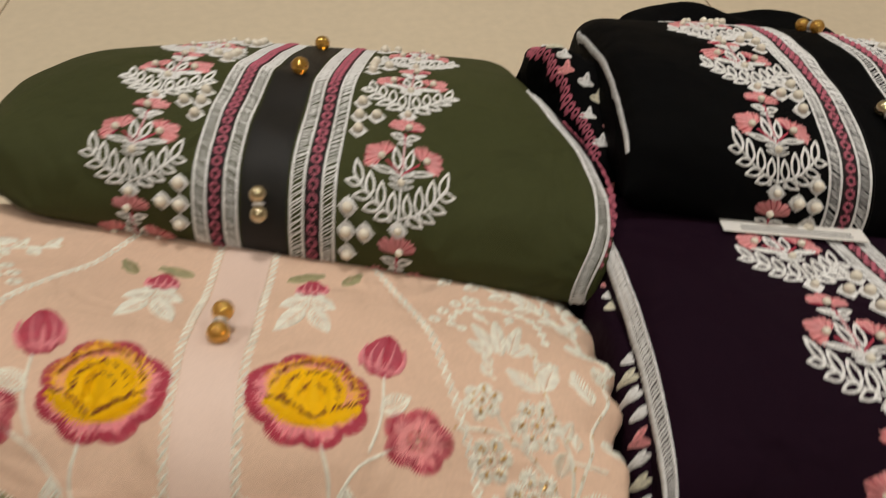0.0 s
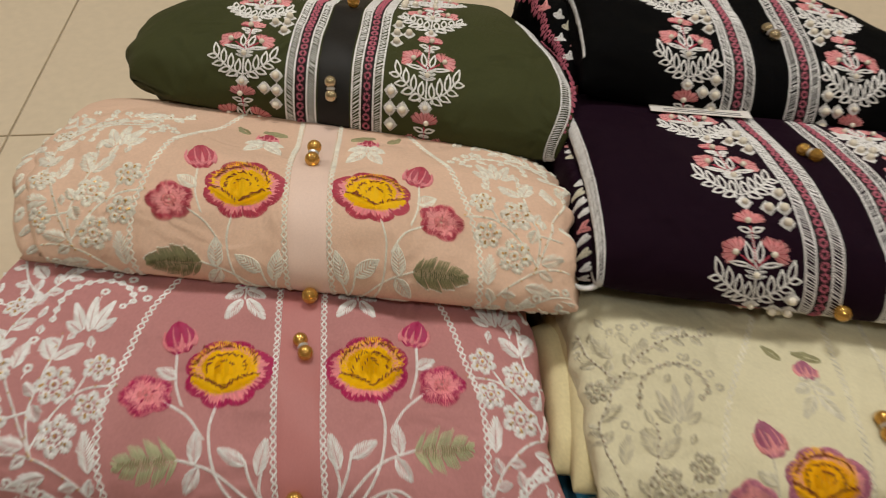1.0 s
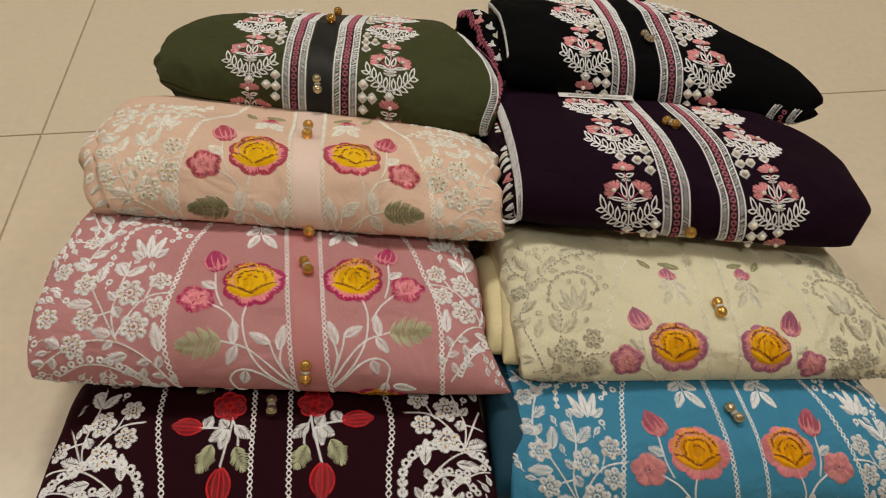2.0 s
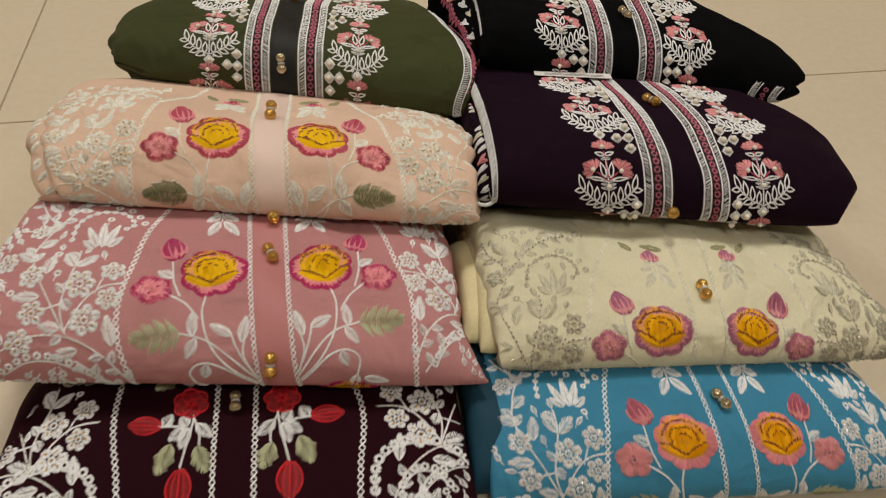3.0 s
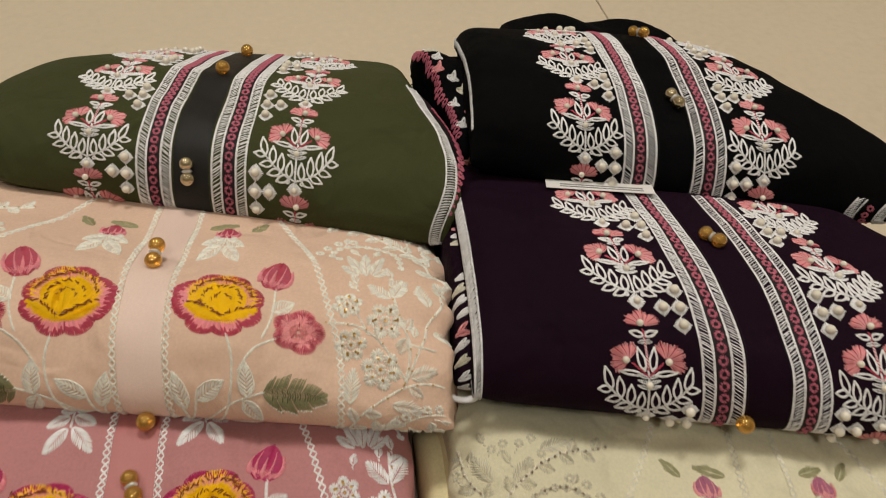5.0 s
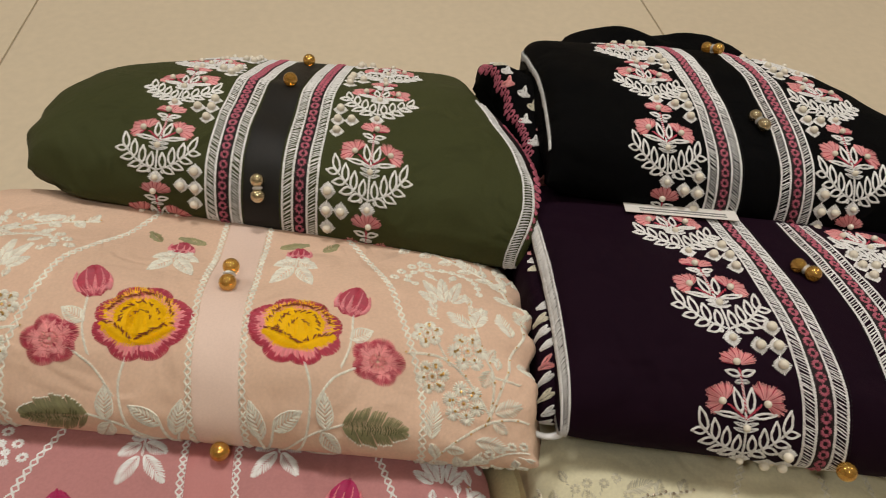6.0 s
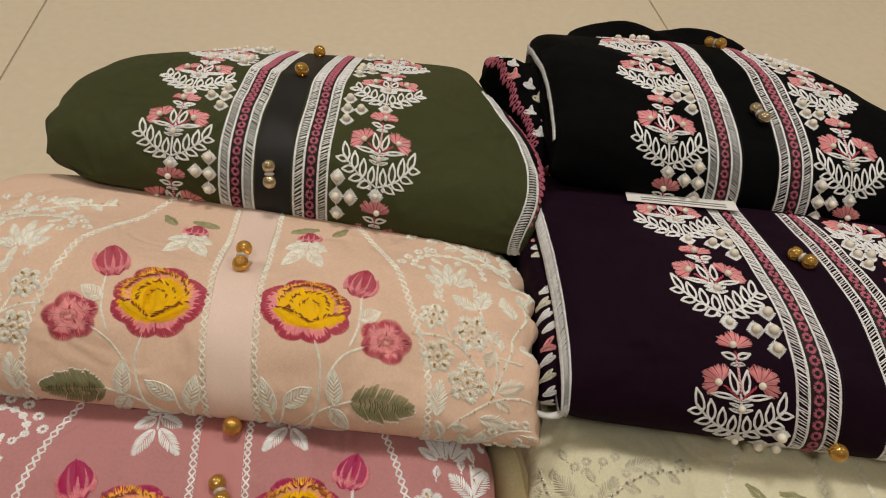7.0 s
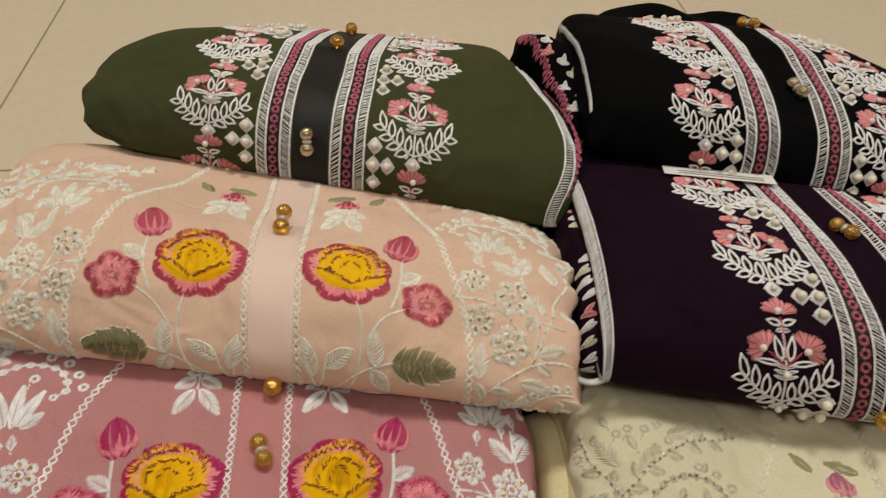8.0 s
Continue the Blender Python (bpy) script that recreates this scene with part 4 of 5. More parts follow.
def rose_kurta(key, cx, row, shear, tilt, col, rim, rim2, heart, flower, budc, leafc, metal, side_col=None, satin=None, vine_col=None, tall=(1, 1), wide=(1, 1), bottom=-0.10, high=0.20):
    c = Cloth(key, cx, row, shear, tilt, wide, tall, high=high)
    side_col = side_col or col
    if satin:
        c.ribbon("placket", -0.0112, 0.0112, (0.001 - row) / tall[0], (high - row - 0.01) / tall[0], SATIN[satin], 0.0005, "pale satin button placket")
    for flip in (-1, 1):
        f = lambda x, b: (flip * x, b)
        c.sew("cross_stitch_border", cross_line([f(0.0128, 0.11), f(0.0124, 0.0), f(0.0122, bottom)], 0.0038), THREAD[col])
        c.sew("placket_seam", [(flip * 0.0108, b, flip * 0.0108, b + 0.0013, 0.0004, 0.0003) for b in np.arange(bottom, 0.11, 0.002)], THREAD[col], None, "", 0.0005)
        c.sew("cross_stitch_border", cross_line([f(*p) for p in OUTER], 0.0042, 0.0016), THREAD[col])
        rose(c, flip * 0.0360, 0.0008, 0.0224, 0.0196, flip, rim, rim2, heart)
        blossom(c, flip * 0.0745, -0.0105, 0.0135, 0.0120, flip, *flower)
        bud(c, flip * 0.0622, 0.0215, 0.0088, 0.0100, flip, *budc, turn=-0.25 * flip)
        bud(c, flip * 0.0315, 0.0625, 0.0072, 0.0062, flip, *budc)
        rows = []
        for p in ([(0.041, -0.017), (0.0435, -0.030), (0.040, -0.050), (0.030, -0.066), (0.014, -0.080)], [(0.066, -0.014), (0.054, -0.022), (0.0455, -0.034)], [(0.0625, 0.012), (0.0615, -0.004), (0.057, -0.017)],
                  [(0.058, -0.042), (0.042, -0.048), (0.028, -0.060), (0.013, -0.077)], [(0.018, -0.050), (0.0195, -0.060), (0.0135, -0.075)], [(0.026, -0.044), (0.0235, -0.054), (0.017, -0.068)],
                  [(0.052, -0.080), (0.055, -0.068), (0.047, -0.062), (0.034, -0.066), (0.014, -0.082)]):
            c.sew("stem", rope([f(*q) for q in p], 0.0013 if key == "peach" else 0.0019, 0.0008, 0.0012), THREAD[col])
        for a, b in (((0.0615, -0.001), (0.072, 0.0045)), ((0.020, -0.051), (0.0155, -0.034)), ((0.0255, -0.046), (0.039, -0.0375)), ((0.050, -0.0445), (0.0495, -0.029)), ((0.048, -0.046), (0.0555, -0.058)), ((0.0435, -0.063), (0.0465, -0.073)),
                     ((0.0300, 0.0465), (0.0195, 0.0325)), ((0.0325, 0.0460), (0.0405, 0.0330)), ((0.0305, 0.0530), (0.0200, 0.0475)), ((0.0325, 0.0525), (0.0420, 0.0470)), ((0.056, -0.083), (0.072, -0.088)), ((0.052, -0.080), (0.047, -0.092))):
            rows = leaf(f(*a), f(*b), 0.0038, 13 if key != "peach" else 9)
            if key == "peach":
                rows += [(*r[:4], 0.0010, 0.0008) for r in leaf(f(*a), f(*b), 0.0038, hollow=True)]
            c.sew("leaf", rows, THREAD[col])
        c.sew("stem", rope([f(0.0312, 0.060), f(0.0312, 0.052), f(0.0312, 0.0455)], 0.0014, 0.0008, 0.0011), THREAD[col])
        for a, b in (((0.0305, 0.056), (0.0245, 0.0575)), ((0.0315, 0.056), (0.0375, 0.0560))):
            c.sew("leaf", leaf(f(*a), f(*b), 0.0026, 11), THREAD[col])
        rows, rib, rim_rows = lobed_leaf(f(0.0575, -0.0425), f(0.0885, -0.0435), 0.0112 if key == "pink" else 0.0095, notch=0.24 if key == "peach" else 0.38)
        ob = c.sew("broad_leaf", rows, THREAD[leafc], None, "broad serrated sage green leaf")
        if ob:
            c.sew("midrib", rib, THREAD["moss" if key == "peach" else "olive"], ob, "darker green vein stitches", 0.0011)
            if key == "peach":
                c.sew("leaf_margin", rim_rows, THREAD["ivory"], ob, "ivory dotted margin")
        for a, b in (((0.020, 0.069), (0.036, 0.074)), ((0.044, 0.068), (0.052, 0.078))):
            c.sew("leaf", leaf(f(*a), f(*b), 0.0035, 14, jag=0.3), THREAD["olive" if key != "pink" else leafc])
        fern_side(c, flip, side_col, metal, vine_col)
    return c


pink = rose_kurta("pink", -0.0784, 0.1158, -0.113, 0.138, "white", "magenta", "rose", "yellow", ("magenta", "rose"), ("magenta", "rose"), "sage", GOLD, satin="pink", wide=(1.076, 1.064), tall=(1.096, 1.096), high=0.205)
peach = rose_kurta("peach", -0.0812, 0.0870, -0.06, 0.058, "ivory", "crimson", "rose", "yellow", ("crimson", "blush"), ("crimson", "rose"), "olive", GOLD, satin="peach", wide=(1.09, 1.08), tall=(1.124, 1.124), high=0.215)
cream = rose_kurta("cream", 0.2525, 0.0544, 0.026, -0.028, "pale", "mauve", "coral", "amber", ("mauve", "coral"), ("mauve", "coral"), "olive", BRONZE, side_col="zari", vine_col="pale", wide=(1.065, 0.965), tall=(1.104, 1.104), high=0.185)
blue = rose_kurta("blue", 0.2613, 0.0715, -0.154, -0.005, "white", "rose", "blush", "orange", ("coral", "blush"), ("plum", "blush"), "sage", STEEL, wide=(1.068, 0.939), tall=(1.08, 1.08), high=0.150)

rose(pink, 0.043, -0.1010, 0.0224, 0.0180, 1, "magenta", "rose", "yellow")

# buttons of the rose kurtas
bead_button(pink, 0.001, 0.0133, "amber", 0.45)
bead_button(pink, -0.003, -0.066, "amber", -0.05, 0.0047)
bead_button(peach, 0.0, 0.026, "amber", 0.05, 0.0046, 2, 0.65)
bead_button(peach, 0.0, -0.0565, "amber", 0.0, 0.0050, 1)
bead_button(cream, 0.0, 0.0294, "amber", 0.02, 0.0045)
bead_button(blue, -0.0009, 0.0277, "smoke", 0.5)
bead_button(blue, -0.015, -0.0500, "amber", 1.4, 0.0038)


# ---- maroon kurta ----
def maroon_kurta():
    c = Cloth("maroon", -0.1015, 0.1567, -0.08, 0.042, (1.06, 1.13), (1.087, 1.087), high=0.235)
    for flip in (-1, 1):
        f = lambda x, b: (flip * x, b)
        c.sew("cross_stitch_border", cross_line([f(0.0125, 0.06), f(0.0125, 0.0), f(0.0125, -0.12)], 0.0043, 0.0017), THREAD["white"])
        side = [(0.062, 0.055), (0.0775, 0.026), (0.0805, 0.0), (0.0765, -0.03), (0.074, -0.07), (0.074, -0.11)]
        if flip < 0:
            side = [(0.078, 0.055), (0.079, 0.026), (0.077, 0.0), (0.071, -0.03), (0.067, -0.07), (0.067, -0.11)]
        c.sew("cross_stitch_border", cross_line([f(*p) for p in side], 0.0046, 0.0018), THREAD["white"])
        blossom(c, flip * 0.0295, 0.022, 0.0120, 0.0115, flip, "red", "red")
        bud(c, flip * 0.0585, 0.0075, 0.0070, 0.0105, flip, "red", "red", turn=flip * -1.45)
        bud(c, flip * 0.0335, -0.037, 0.0085, 0.0125, flip, "red", "red", turn=3.1)
        rows = []
        for p in ([(0.0265, 0.012), (0.028, 0.002), (0.0335, -0.024)], [(0.049, 0.006), (0.037, 0.005), (0.028, 0.001)], [(0.0265, 0.010), (0.0225, 0.0), (0.022, -0.010)], [(0.033, -0.049), (0.031, -0.07)]):
            c.sew("stem", rope([f(*q) for q in p], 0.0022, 0.0010, 0.0012), THREAD["white"])
        for a, b in (((0.046, 0.006), (0.041, 0.0145)), ((0.031, 0.003), (0.042, -0.0045)), ((0.025, 0.006), (0.014, -0.004)), ((0.030, 0.004), (0.034, -0.011)), ((0.030, 0.005), (0.0355, 0.012)), ((0.031, -0.050), (0.041, -0.058)), ((0.036, 0.047), (0.030, 0.035))):
            c.sew("leaf", leaf(f(*a), f(*b), 0.0046, 13), THREAD["white"])
        for a, b in (((0.040, -0.007), (0.0475, -0.0265)), ((0.0235, -0.010), (0.0165, -0.028)), ((0.0385, 0.046), (0.055, 0.036))):
            c.sew("broad_leaf", leaf(f(*a), f(*b), 0.0072, 18, jag=0.3, high=0.0012), THREAD["sage"], None, "serrated sage green leaf")
        m = Cloth("maroon", -0.1015, 0.1760, -0.08, 0.042, (1.06, 1.13), (1.087, 1.087), high=0.235)
        fern_side(m, flip, "white", GOLD)
        rows = []
        for arc, r in (([(0.084, -0.050), (0.086, -0.034), (0.094, -0.023), (0.110, -0.017), (0.129, -0.020), (0.146, -0.031), (0.156, -0.046)], 0.0036), ([(0.100, -0.060), (0.101, -0.046), (0.110, -0.037), (0.122, -0.038), (0.130, -0.048)], 0.0030)):
            rows += rope([f(*p) for p in arc], 0.0020, 0.0009, 0.0012)
            for p in curve([f(*q) for q in arc], r * 1.75):
                rows += ring((p[0], p[1] + r * 0.9), r * 0.35, r, 13, high=0.0011)
        for a, b in (((0.112, -0.062), (0.114, -0.045)), ((0.108, -0.060), (0.105, -0.050)), ((0.116, -0.060), (0.123, -0.048))):
            rows += leaf(f(*a), f(*b), 0.0034, 13)
        c.sew("paisley", rows, THREAD["white"], None, "white embroidered paisley of looped rings")
    return c


maroon = maroon_kurta()
bead_button(maroon, 0.0, 0.020, "smoke", 0.1)


# ---- banded kurtas ----
def diamond(cx, cb, size):
    """A padded diamond of satin stitches."""
    rows = []
    for i in range(24):
        a = 2 * math.pi * i / 24
        r = size / (abs(math.cos(a)) + abs(math.sin(a))) ** 0.70 * (1 + jit(0.03))
        rows.append((cx + 0.0005 * math.cos(a), cb + 0.0005 * math.sin(a), cx + r * math.cos(a), cb + r * math.sin(a), 0.0013, 0.0008))
    return rows


def spray(cloth, X, B, sx, sb, flip):
    """The foliage spray: two leafy wings, three pink fans, pearls and a diamond at its foot."""
    p = lambda u, v: (X + flip * u * sx, B - 0.0035 + v * sb)
    rows = []
    for k in (-1, 1):
        stem = [(0.0, 0.14), (k * 0.34, 0.20), (k * 0.64, 0.30), (k * 0.90, 0.44)]
        rows += rope([p(*q) for q in stem], 0.0013, 0.0007, 0.0011)
        for (u, v), up, out in (((0.16, 0.165), (0.13, 0.33), (0.44, 0.115)), ((0.36, 0.21), (0.36, 0.40), (0.66, 0.165)), ((0.56, 0.275), (0.60, 0.47), (0.86, 0.250)), ((0.76, 0.36), (0.88, 0.56), (1.02, 0.36))):
            rows += leaf(p(k * u, v), p(k * up[0], up[1]), 0.0018, hollow=True)
            rows += leaf(p(k * u, v), p(k * out[0], out[1]), 0.0018, hollow=True)
        rows += leaf(p(k * 0.14, 0.50), p(k * 0.60, 0.53), 0.0011, hollow=True)
        rows += leaf(p(k * 0.08, 0.54), p(k * 0.17, 0.74), 0.0017, hollow=True)
        rows += leaf(p(k * 0.02, 0.85), p(k * 0.27, 0.88), 0.0013, hollow=True)
        for v in (0.37, 0.42, 0.47):
            rows += leaf(p(0, v), p(k * 0.24, v + 0.03), 0.0011, 7, 0.0009)
        rows += ring(p(k * 0.17, 0.125), 0.0002, 0.0014, 8)
        rows += leaf(p(0, 0.80), p(k * 0.15, 0.79), 0.0012, 7)
    rows += rope([p(0, 0.17), p(0.0, 0.5), p(0, 0.84)], 0.0010, 0.0007)
    rows += diamond(*p(0, 0.055), 0.0046)
    ob = cloth.sew("foliage_spray", rows, THREAD["white"], None, "white embroidered foliage spray")
    fans, core = [], []
    for (u, v), a0, a1, r in (((-0.38, 0.63), 0.9, 4.2, 1.0), ((0.38, 0.63), -1.05, 2.25, 1.0), ((0.0, 0.93), 0.15, 3.0, 0.95)):
        o = p(u, v)
        for i in range(44):
            a = a0 + (a1 - a0) * (i + 0.5) / 44
            rr = r * (0.0078 + 0.0020 * abs(math.sin(3 * math.pi * (i + 0.5) / 44)) ** 0.6) * (1 + jit(0.08))
            x, y = flip * math.cos(a), math.sin(a) * 0.9
            (fans if i % 6 else core).append((o[0] + 0.0012 * x, o[1] + 0.0012 * y, o[0] + rr * x, o[1] + rr * y, 0.00085 if i % 6 else 0.0006, 0.0010))
    for k in (-1, 1):
        core += rope([p(0, 0.48), p(k * 0.2, 0.56), p(k * 0.36, 0.62)], 0.0010, 0.0007)
    core += rope([p(0, 0.55), p(0, 0.92)], 0.0010, 0.0009)
    if ob:
        cloth.sew("pink_fan", fans, THREAD["coral"], ob, "pink fan shaped blossoms")
        cloth.sew("fan_core", core, THREAD["crimson"], ob)
    for u, v in ((-0.42, 0.62), (0.46, 0.63), (0.05, 0.955), (0.0, 0.41), (0.0, 0.055)):
        pearl(cloth, *p(u, v), 0.0020)


def pearl_diamonds(cloth, X, B, flip):
    rows = []
    spots = [(0.0, 0.0092), (-0.0004, 0.0), (0.0078, 0.0004), (0.0002, -0.0092)]
    for dx, db in spots:
        rows += diamond(X + flip * dx, B + db, 0.0046)
    ob = cloth.sew("pearl_patch", rows, THREAD["white"], None, "cream stitched diamonds under pearls")
    if ob:
        for dx, db in spots:
            pearl(cloth, X + flip * dx, B + db, 0.0027)


def band(cloth, x0, x1, b0, b1, flip):
    """One lace strip: slanted threads between two corded edges."""
    rows = []
    for b in np.arange(b0, b1, 0.0016):
        rows.append((flip * (x0 + jit(0.0002)), b + jit(0.0004), flip * (x1 + jit(0.0002)), b + 0.0042 + jit(0.0008), 0.00090 + jit(0.0003), 0.0004))
    for x in (x0 + 0.0004, x1 - 0.0004):
        rows += rope([(flip * x, b0), (flip * x, (b0 + b1) / 2), (flip * x, b1)], 0.0014, 0.0005, 0.0014)
    return rows


def banded_kurta(key, cx, row, shear, tilt, axis, period, count, top, wide, tall, size=0.0245):
    c = Cloth(key, cx, row, shear, tilt, wide, tall, low=-0.008, high=top)
    k = 0.5 * (tall[0] + tall[1])
    b0, b1 = (-0.004 - row) / k, (top - 0.004 - row) / k
    c.ribbon("placket", -0.0110, 0.0110, b0, b1, SATIN["dark"] if key == "green" else CLOTH[key], 0.0003, "dark ribbon placket")
    for flip in (-1, 1):
        c.ribbon("ring_ribbon", flip * 0.0182, flip * 0.0255, b0, b1, SATIN["ring"], 0.0003)
        c.sew("lace_strip", band(c, 0.0116, 0.0180, b0, b1, flip), THREAD["silver"], None, "slanted white thread lace strip")
        c.sew("lace_strip", band(c, 0.0256, 0.0318, b0, b1, flip), THREAD["silver"], None, "slanted white thread lace strip")
        rows = []
        for b in np.arange(b0 + 0.003, b1, 0.0058):
            rows += ring((flip * 0.0218, b), 0.0010, 0.0027, 18, high=0.0011)
            rows.append((flip * 0.0218, b + 0.0025, flip * 0.0218, b + 0.0038, 0.0006, 0.0006))
        c.sew("ring_chain", rows, THREAD["plum"], None, "chain of pink thread rings")
        seam = [(flip * 0.0104, b, flip * 0.0104, b + 0.0013, 0.0004, 0.0003) for b in np.arange(b0, b1, 0.002)]
        c.sew("placket_seam", seam, SATIN["dark"], None, "", 0.0004)
        for i in range(-1, count):
            spray(c, flip * axis, i * period, size, 0.0540, flip)
            pearl_diamonds(c, flip * 0.0375, i * period - 0.004, flip)
    return c


purple = banded_kurta("purple", 0.2536, 0.0310, -0.083, 0.090, 0.0575, 0.0600, 3, 0.215, (1.12, 1.064), (1.122, 1.122), size=0.0235)
green = banded_kurta("green", -0.0775, 0.0462, 0.045, 0.01, 0.0600, 0.0570, 4, 0.270, (1.08, 1.085), (1.05, 1.25), size=0.0235)
black = banded_kurta("black", 0.2395, 0.0430, 0.01, 0.010, 0.0560, 0.0580, 4, 0.255, (1.11, 1.12), (1.18, 1.18), size=0.0225)

bead_button(purple, -0.001, 0.1064, "amber", 0.6)
bead_button(purple, -0.0113, 0.0011, "amber", -1.0, 0.0050, 1)
bead_button(green, -0.001, 0.002, "smoke", 0.05)
bead_button(green, 0.0026, 0.0859, "amber", 0.0, 0.0049, 1)
bead_button(green, 0.0004, 0.1583, "amber", 0.0, 0.0049, 1)
bead_button(black, 0.004, 0.0456, "smoke", 0.35)
bead_button(black, 0.0085, 0.1472, "amber", 0.8)


# ---- inner layers, trims and the tag ----
def shrunk(key, k, down=0.0):
    c = SKIN[key].curve[::40]
    m = c.mean(0)
    return [(float(m[0] + (p[0] - m[0]) * k), float(max(0.003, m[1] + (p[1] - m[1]) * k - down))) for p in c]


def inner_fold(key, name, loop, left, right, mid, mat, label, **more):
    """A layer of the same folded garment that shows beyond the outer one's end."""
    skin = Surface(loop, left, right, mid, **more)
    ob = bundle_body(skin, mat, KURTA[key], 26, 90)
    ob.name = name
    ob["label"] = label
    ob.matrix_parent_inverse = Matrix.Translation(-KURTA[key].location)
    layer = Cloth(key, 0.0, 0.0, low=-0.05, high=0.5)
    layer.skin = skin
    return layer


NAVY = material("deep_blue_lining", (0.012, 0.050, 0.080), 0.6, weave=1400, stain=9, spec=0.15)
CREAM_PLAIN = material("plain_pale_yellow_cloth", (0.76, 0.68, 0.40), 0.7, weave=1400, stain=12, spec=0.12)

# white lace on the open end of the aubergine kurta, with a patterned layer inside
raw = Cloth("purple", 0.0, 0.0, low=-0.01, high=0.3)
raw.clip = 0.9995
rows = []
for b in np.arange(0.002, 0.185, 0.0018):
    x = float(raw.skin.edges(np.array(b))[0])
    rows.append((x + 0.0008, b, x + 0.0042, b + 0.0036 + jit(0.0004), 0.0009, 0.0009))
for d in (0.0008, 0.0041):
    rows += rope([(float(raw.skin.edges(np.array(b))[0]) + d, b) for b in np.linspace(0.006, 0.188, 12)], 0.0012, 0.0011, 0.0011)
raw.sew("edge_lace", rows, THREAD["silver"], None, "white lace along the open end")
inner = inner_fold("purple", "inner_fold", shrunk("purple", 0.80, 0.002), [(0.05, 0.086), (0.16, 0.085), (0.25, 0.080), (0.40, 0.081)], [(0.05, 0.135), (0.4, 0.135)], 0.11, CLOTH["purple"], "aubergine inner layer with white and yellow stitching", skew=-0.1, ends=(10, 3), seed=31)
for i, b in enumerate(np.arange(0.02, 0.20, 0.0088)):
    col = ("white", "white", "pale", "white", "coral")[i % 5]
    x = 0.0900 + jit(0.0015)
    if R.random() < 0.2:
        continue
    rows = leaf((x - 0.0035, b), (x + 0.005, b + 0.003 + jit(0.003)), 0.0020, 12) + leaf((x - 0.002, b + 0.001), (x + 0.003, b + 0.006), 0.0014, 8)
    inner.sew("inner_motif", rows, THREAD[col])

# the hem's lace curls under at the lower corner of the open end
C = raw.skin.at(np.array(float(raw.skin.edges(np.array(0.022))[0]) + 0.002), np.array(0.022))
verts, faces = [], []
for i in range(61):
    t = i / 60
    th = math.radians(-35 + 200 * t)
    mid = np.array((C[0] - 0.0075 + 0.0075 * math.cos(th), C[1] + 0.003 * t, C[2] - 0.0065 * math.sin(th)))
    out = np.array((math.cos(th), 0.0, -math.sin(th)))
    r = 0.0013 * (1 + 0.30 * math.sin(2.1 * i)) * (1 - 0.5 * t ** 6)
    for k in range(8):
        a = 2 * math.pi * k / 8
        verts.append(tuple(mid + out * r * math.cos(a) + np.array((0, 1, 0)) * r * 1.5 * math.sin(a)))
    if i:
        o = 8 * (i - 1)
        faces += [(o + k, o + (k + 1) % 8, o + 8 + (k + 1) % 8, o + 8 + k) for k in range(8)]
raw.add("curled_hem", verts, faces, THREAD["silver"], None, "white lace curling under at the corner")

# black: lace lip, sleeve pushed out of the open end
raw = Cloth("black", 0.0, 0.0, low=-0.01, high=0.4)
raw.clip = 0.9995
rows = rope([(float(raw.skin.edges(np.array(b))[0]) + 0.0010, b) for b in np.linspace(0.06, 0.215, 14)], 0.0015, 0.0010, 0.0011)
raw.sew("edge_lace", rows, THREAD["silver"], None, "thin white lace along the open end")
sleeve = inner_fold("black", "folded_sleeve", [(0.315, 0.118), (0.303, 0.130), (0.310, 0.150), (0.34, 0.163), (0.38, 0.168), (0.42, 0.158), (0.445, 0.13), (0.44, 0.08), (0.40, 0.05), (0.34, 0.06)],
                    [(0.30, 0.098), (0.34, 0.088), (0.38, 0.074), (0.42, 0.060), (0.445, 0.066)], [(0.30, 0.15), (0.45, 0.15)], 0.105, CLOTH["black"], "black sleeve end with pink and white stitching", ends=(9, 3), seed=32, ruffle=(0.0022, 0.0), folds=0.004)
for i, b in enumerate(np.arange(0.015, 0.15, 0.0105)):
    x = float(sleeve.skin.edges(np.array(b))[0]) + 0.012 + jit(0.006)
    col = ("white", "coral", "white", "pale")[i % 4]
    sleeve.sew("inner_motif", leaf((x - 0.004, b + 0.002), (x + 0.005, b - 0.003), 0.0024, 11) + leaf((x, b - 0.003), (x + 0.002, b + 0.006), 0.0020, 9), THREAD[col])
trim = []
for b in np.arange(0.05, 0.150, 0.0048):
    trim += ring((float(sleeve.skin.edges(np.array(b))[0]) + 0.0035, b), 0.0008, 0.0023, 11)
sleeve.clip = 0.9995
sleeve.sew("sleeve_trim", trim, THREAD["plum"], None, "pink thread trim of the sleeve")
inner_fold("black", "back_fold", [(0.45, 0.02), (0.43, 0.08), (0.455, 0.132), (0.495, 0.148), (0.53, 0.128), (0.548, 0.06), (0.53, 0.006), (0.48, 0.003)],
                   [(0.43, 0.125), (0.54, 0.155)], [(0.43, 0.36), (0.48, 0.315), (0.54, 0.285)], 0.26, CLOTH["black"], "loose black fold behind the bundle", ends=(6, 4), seed=33, ruffle=(0.003, 0.003), folds=0.005)

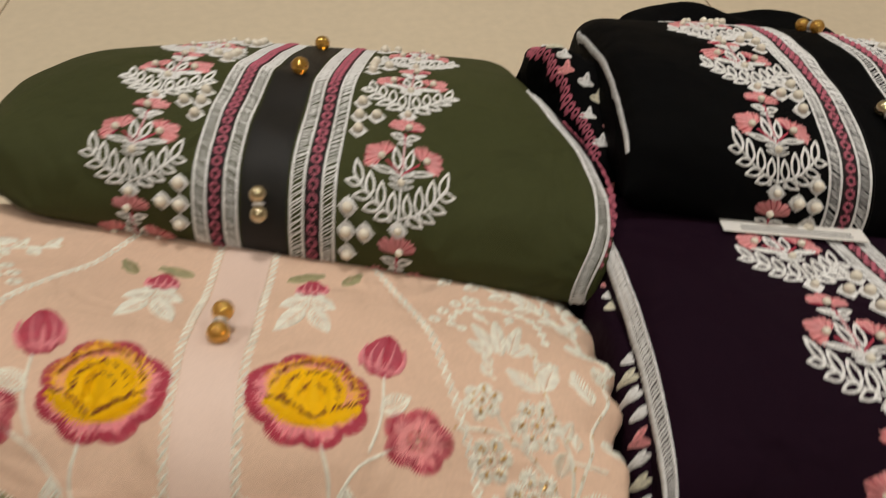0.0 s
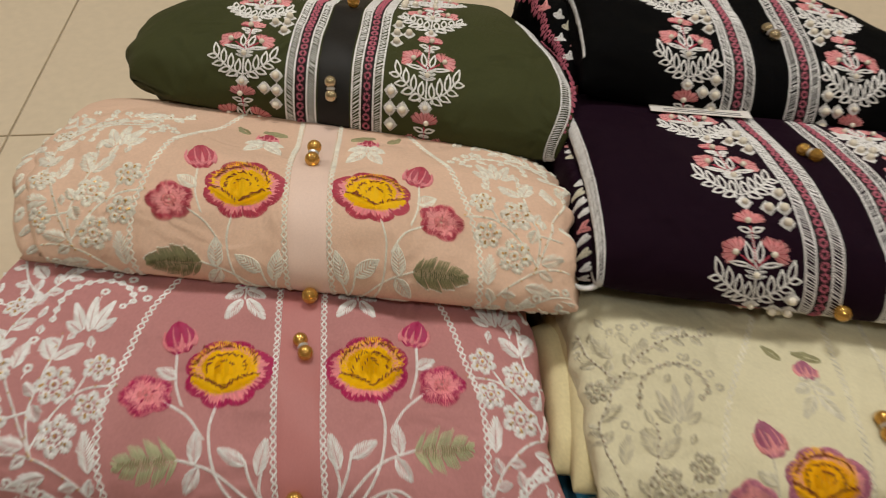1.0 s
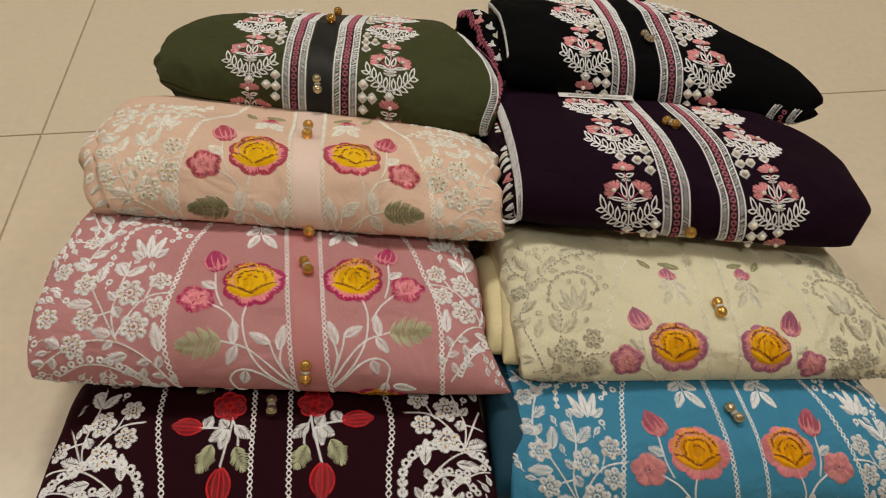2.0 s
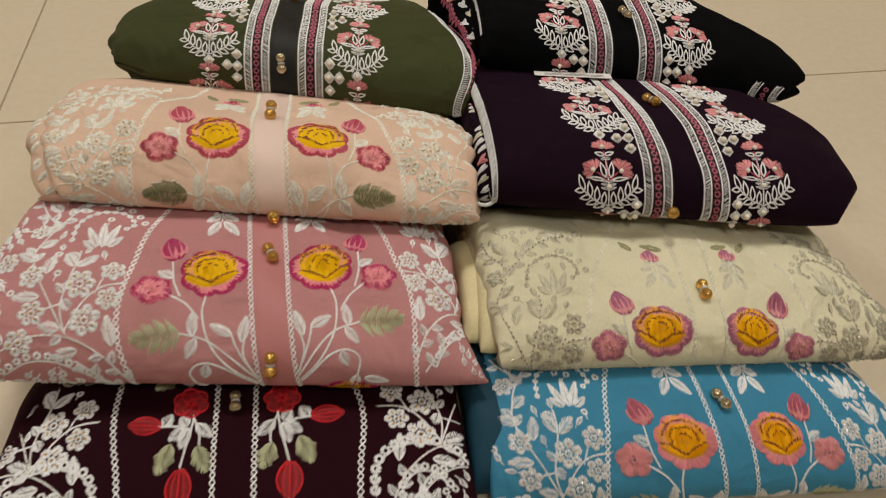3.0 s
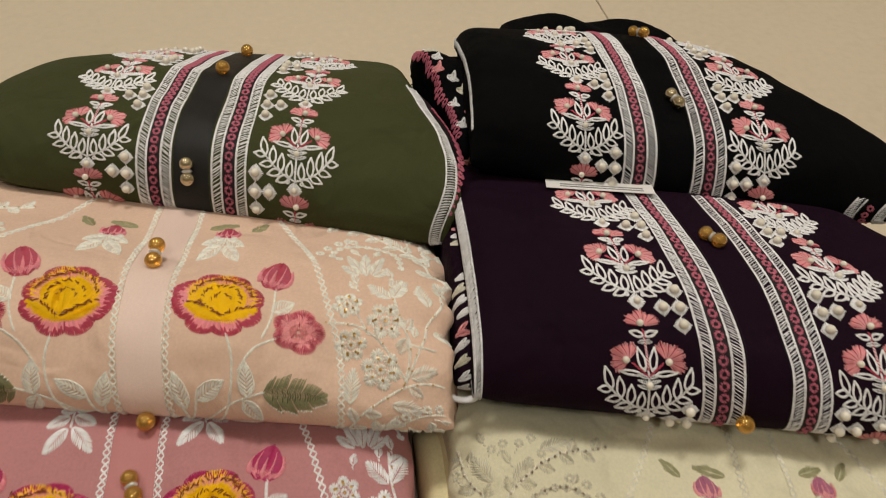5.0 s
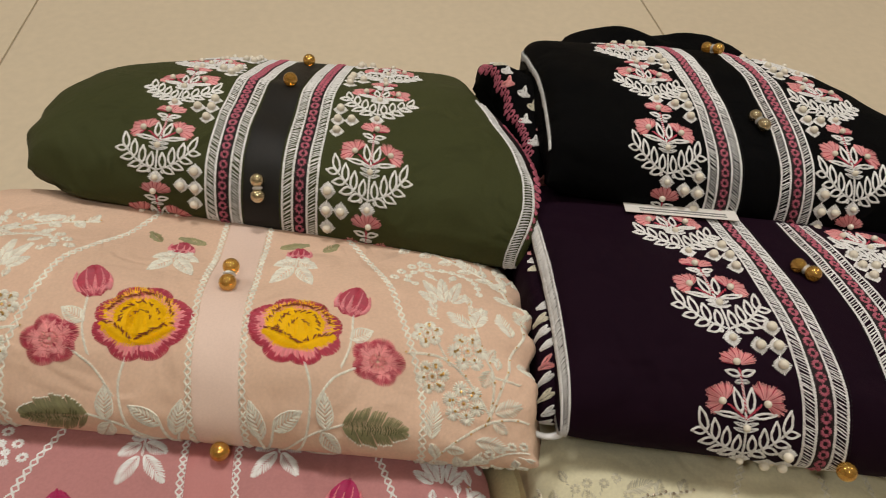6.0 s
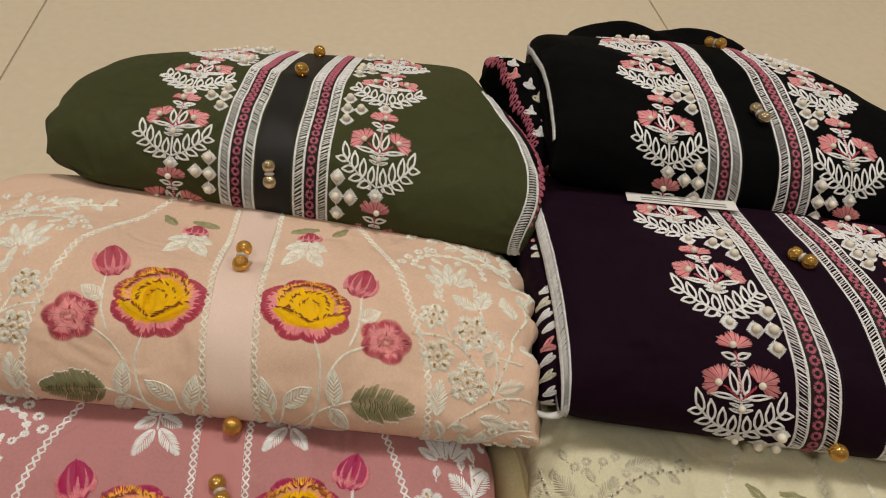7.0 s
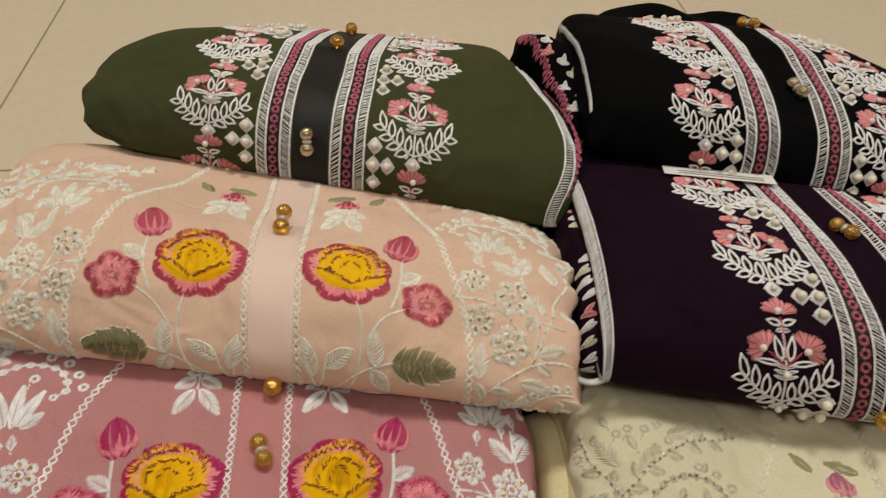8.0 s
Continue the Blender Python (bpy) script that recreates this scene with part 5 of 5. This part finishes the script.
# black: two lace strips near the pointed end
def end_strip(d0, d1, colour):
    rows = []
    for b in np.arange(0.014, 0.040, 0.0019):
        x = float(raw.skin.edges(np.array(b))[1])
        rows.append((x - d0, b, x - d1, b + 0.0034, 0.0011, 0.0009))
    for d in (d0, d1):
        rows += rope([(float(raw.skin.edges(np.array(b))[1]) - d, b) for b in np.linspace(0.014, 0.042, 8)], 0.0011, 0.0010, 0.0011)
    raw.sew("edge_lace", rows, THREAD[colour], None, "white lace near the pointed end")


end_strip(0.036, 0.029, "silver")
end_strip(0.014, 0.007, "silver")
rows = []
for b in np.arange(0.016, 0.040, 0.0064):
    x = float(raw.skin.edges(np.array(b))[1])
    rows += ring((x - 0.0215, b), 0.0010, 0.0029, 14)
raw.sew("ring_chain", rows, THREAD["plum"], None, "chain of pink thread rings")

# green: lace along the open end with a pink edge
raw = Cloth("green", 0.0, 0.0, low=-0.01, high=0.4)
raw.clip = 0.9995
rows = []
for b in np.arange(0.008, 0.175, 0.0019):
    x = float(raw.skin.edges(np.array(b))[1])
    rows.append((x - 0.0105, b, x - 0.0040, b + 0.0034, 0.0011, 0.0009))
for d in (0.0105, 0.0040):
    rows += rope([(float(raw.skin.edges(np.array(b))[1]) - d, b) for b in np.linspace(0.008, 0.178, 16)], 0.0012, 0.0010, 0.0011)
raw.sew("edge_lace", rows, THREAD["silver"], None, "white lace along the open end")
rows = []
for b in np.arange(0.010, 0.14, 0.0058):
    x = float(raw.skin.edges(np.array(b))[1])
    rows += ring((x - 0.0005, b), 0.0006, 0.0026, 11)
edge = Cloth("green", 0.0, 0.0, low=-0.01, high=0.4)
edge.skin = Surface(shrunk("green", 0.985), SKIN["green"].left, SKIN["green"].right + np.array([0, 0.006]), -0.0743, skew=-0.12, lift=-0.08, ends=(5, 14), seed=1, liftk=0.54)
edge.sew("ring_chain", rows, THREAD["plum"], None, "pink thread rings at the hem")
inner_fold("green", "inner_fold", shrunk("green", 0.78), [(0.2, 0.03), (0.5, 0.0)], [(0.24, 0.092), (0.268, 0.102), (0.31, 0.097), (0.385, 0.069), (0.477, 0.038)], 0.05, SATIN["ring"], "dark inner layer of the open end", skew=-0.12, lift=-0.09, ends=(3, 10), seed=34)

# cream: plain folded layers beside the embroidered face
inner_fold("cream", "inner_fold", shrunk("cream", 0.80, 0.004), [(0.0, 0.079), (0.08, 0.0795), (0.15, 0.074)], [(0.0, 0.13), (0.2, 0.13)], 0.10, CREAM_PLAIN, "plain pale yellow folded layer", ends=(4, 3), seed=35)
inner_fold("cream", "inner_fold", shrunk("cream", 0.66, 0.006), [(0.0, 0.068), (0.08, 0.068), (0.15, 0.062)], [(0.0, 0.12), (0.2, 0.12)], 0.10, CREAM_PLAIN, "plain pale yellow folded layer", ends=(4, 3), seed=36)
inner_fold("blue", "inner_fold", shrunk("blue", 0.84, 0.002), [(-0.09, 0.068), (0.05, 0.064)], [(-0.09, 0.12), (0.05, 0.12)], 0.09, NAVY, "deep blue lining layer", ends=(5, 3), seed=37)
lay = inner_fold("peach", "inner_fold", shrunk("peach", 0.90, 0.004), [(0.1, -0.246), (0.14, -0.266), (0.19, -0.283), (0.29, -0.285)], [(0.1, -0.18), (0.3, -0.18)], -0.2, CLOTH["peach"], "peach inner layer with ivory stitching", skew=-0.05, lift=-0.06, ends=(4, 3), seed=38, ruffle=(0.003, 0.0))
for b in np.arange(0.03, 0.20, 0.013):
    x = float(lay.skin.edges(np.array(b))[0]) + 0.007
    lay.sew("inner_motif", leaf((x - 0.003, b), (x + 0.006, b + 0.006), 0.0028, 11) if R.random() < 0.6 else ring((x, b), 0.001, 0.0042, 14), THREAD["ivory"])
inner_fold("maroon", "inner_fold", shrunk("maroon", 0.88, 0.002), [(-0.15, -0.268), (0.03, -0.262)], [(-0.15, -0.2), (0.03, -0.2)], -0.22, CLOTH["maroon"], "maroon inner layer", ends=(4, 3), seed=39)

# paper tag between the black and the aubergine kurta
PAPER = material("white_card", (0.80, 0.78, 0.74), 0.6, spread=0.05, grain=300, bump=0.05)
PRINT = material("grey_print", (0.25, 0.25, 0.25), 0.7, spread=0.1)
tag = tagged(new("paper_tag"), "white paper price tag lying on aubergine cloth", "tag")
tag.matrix_world = Matrix.Translation((0.188, 0.2545, 0.1545)) @ Matrix.Rotation(-0.080, 4, "Z") @ Matrix.Rotation(-0.20, 4, "X")
bm = box_bm(-0.0365, 0.0365, 0, 0.032, 0, 0.0006, 0.0002)
part("card", bm, PAPER, tag)
for k in range(2):
    part("print_bar", box_bm(-0.027, 0.029, 0.0022 + 0.0028 * k, 0.0034 + 0.0028 * k, 0.0006, 0.0008), PRINT, tag)
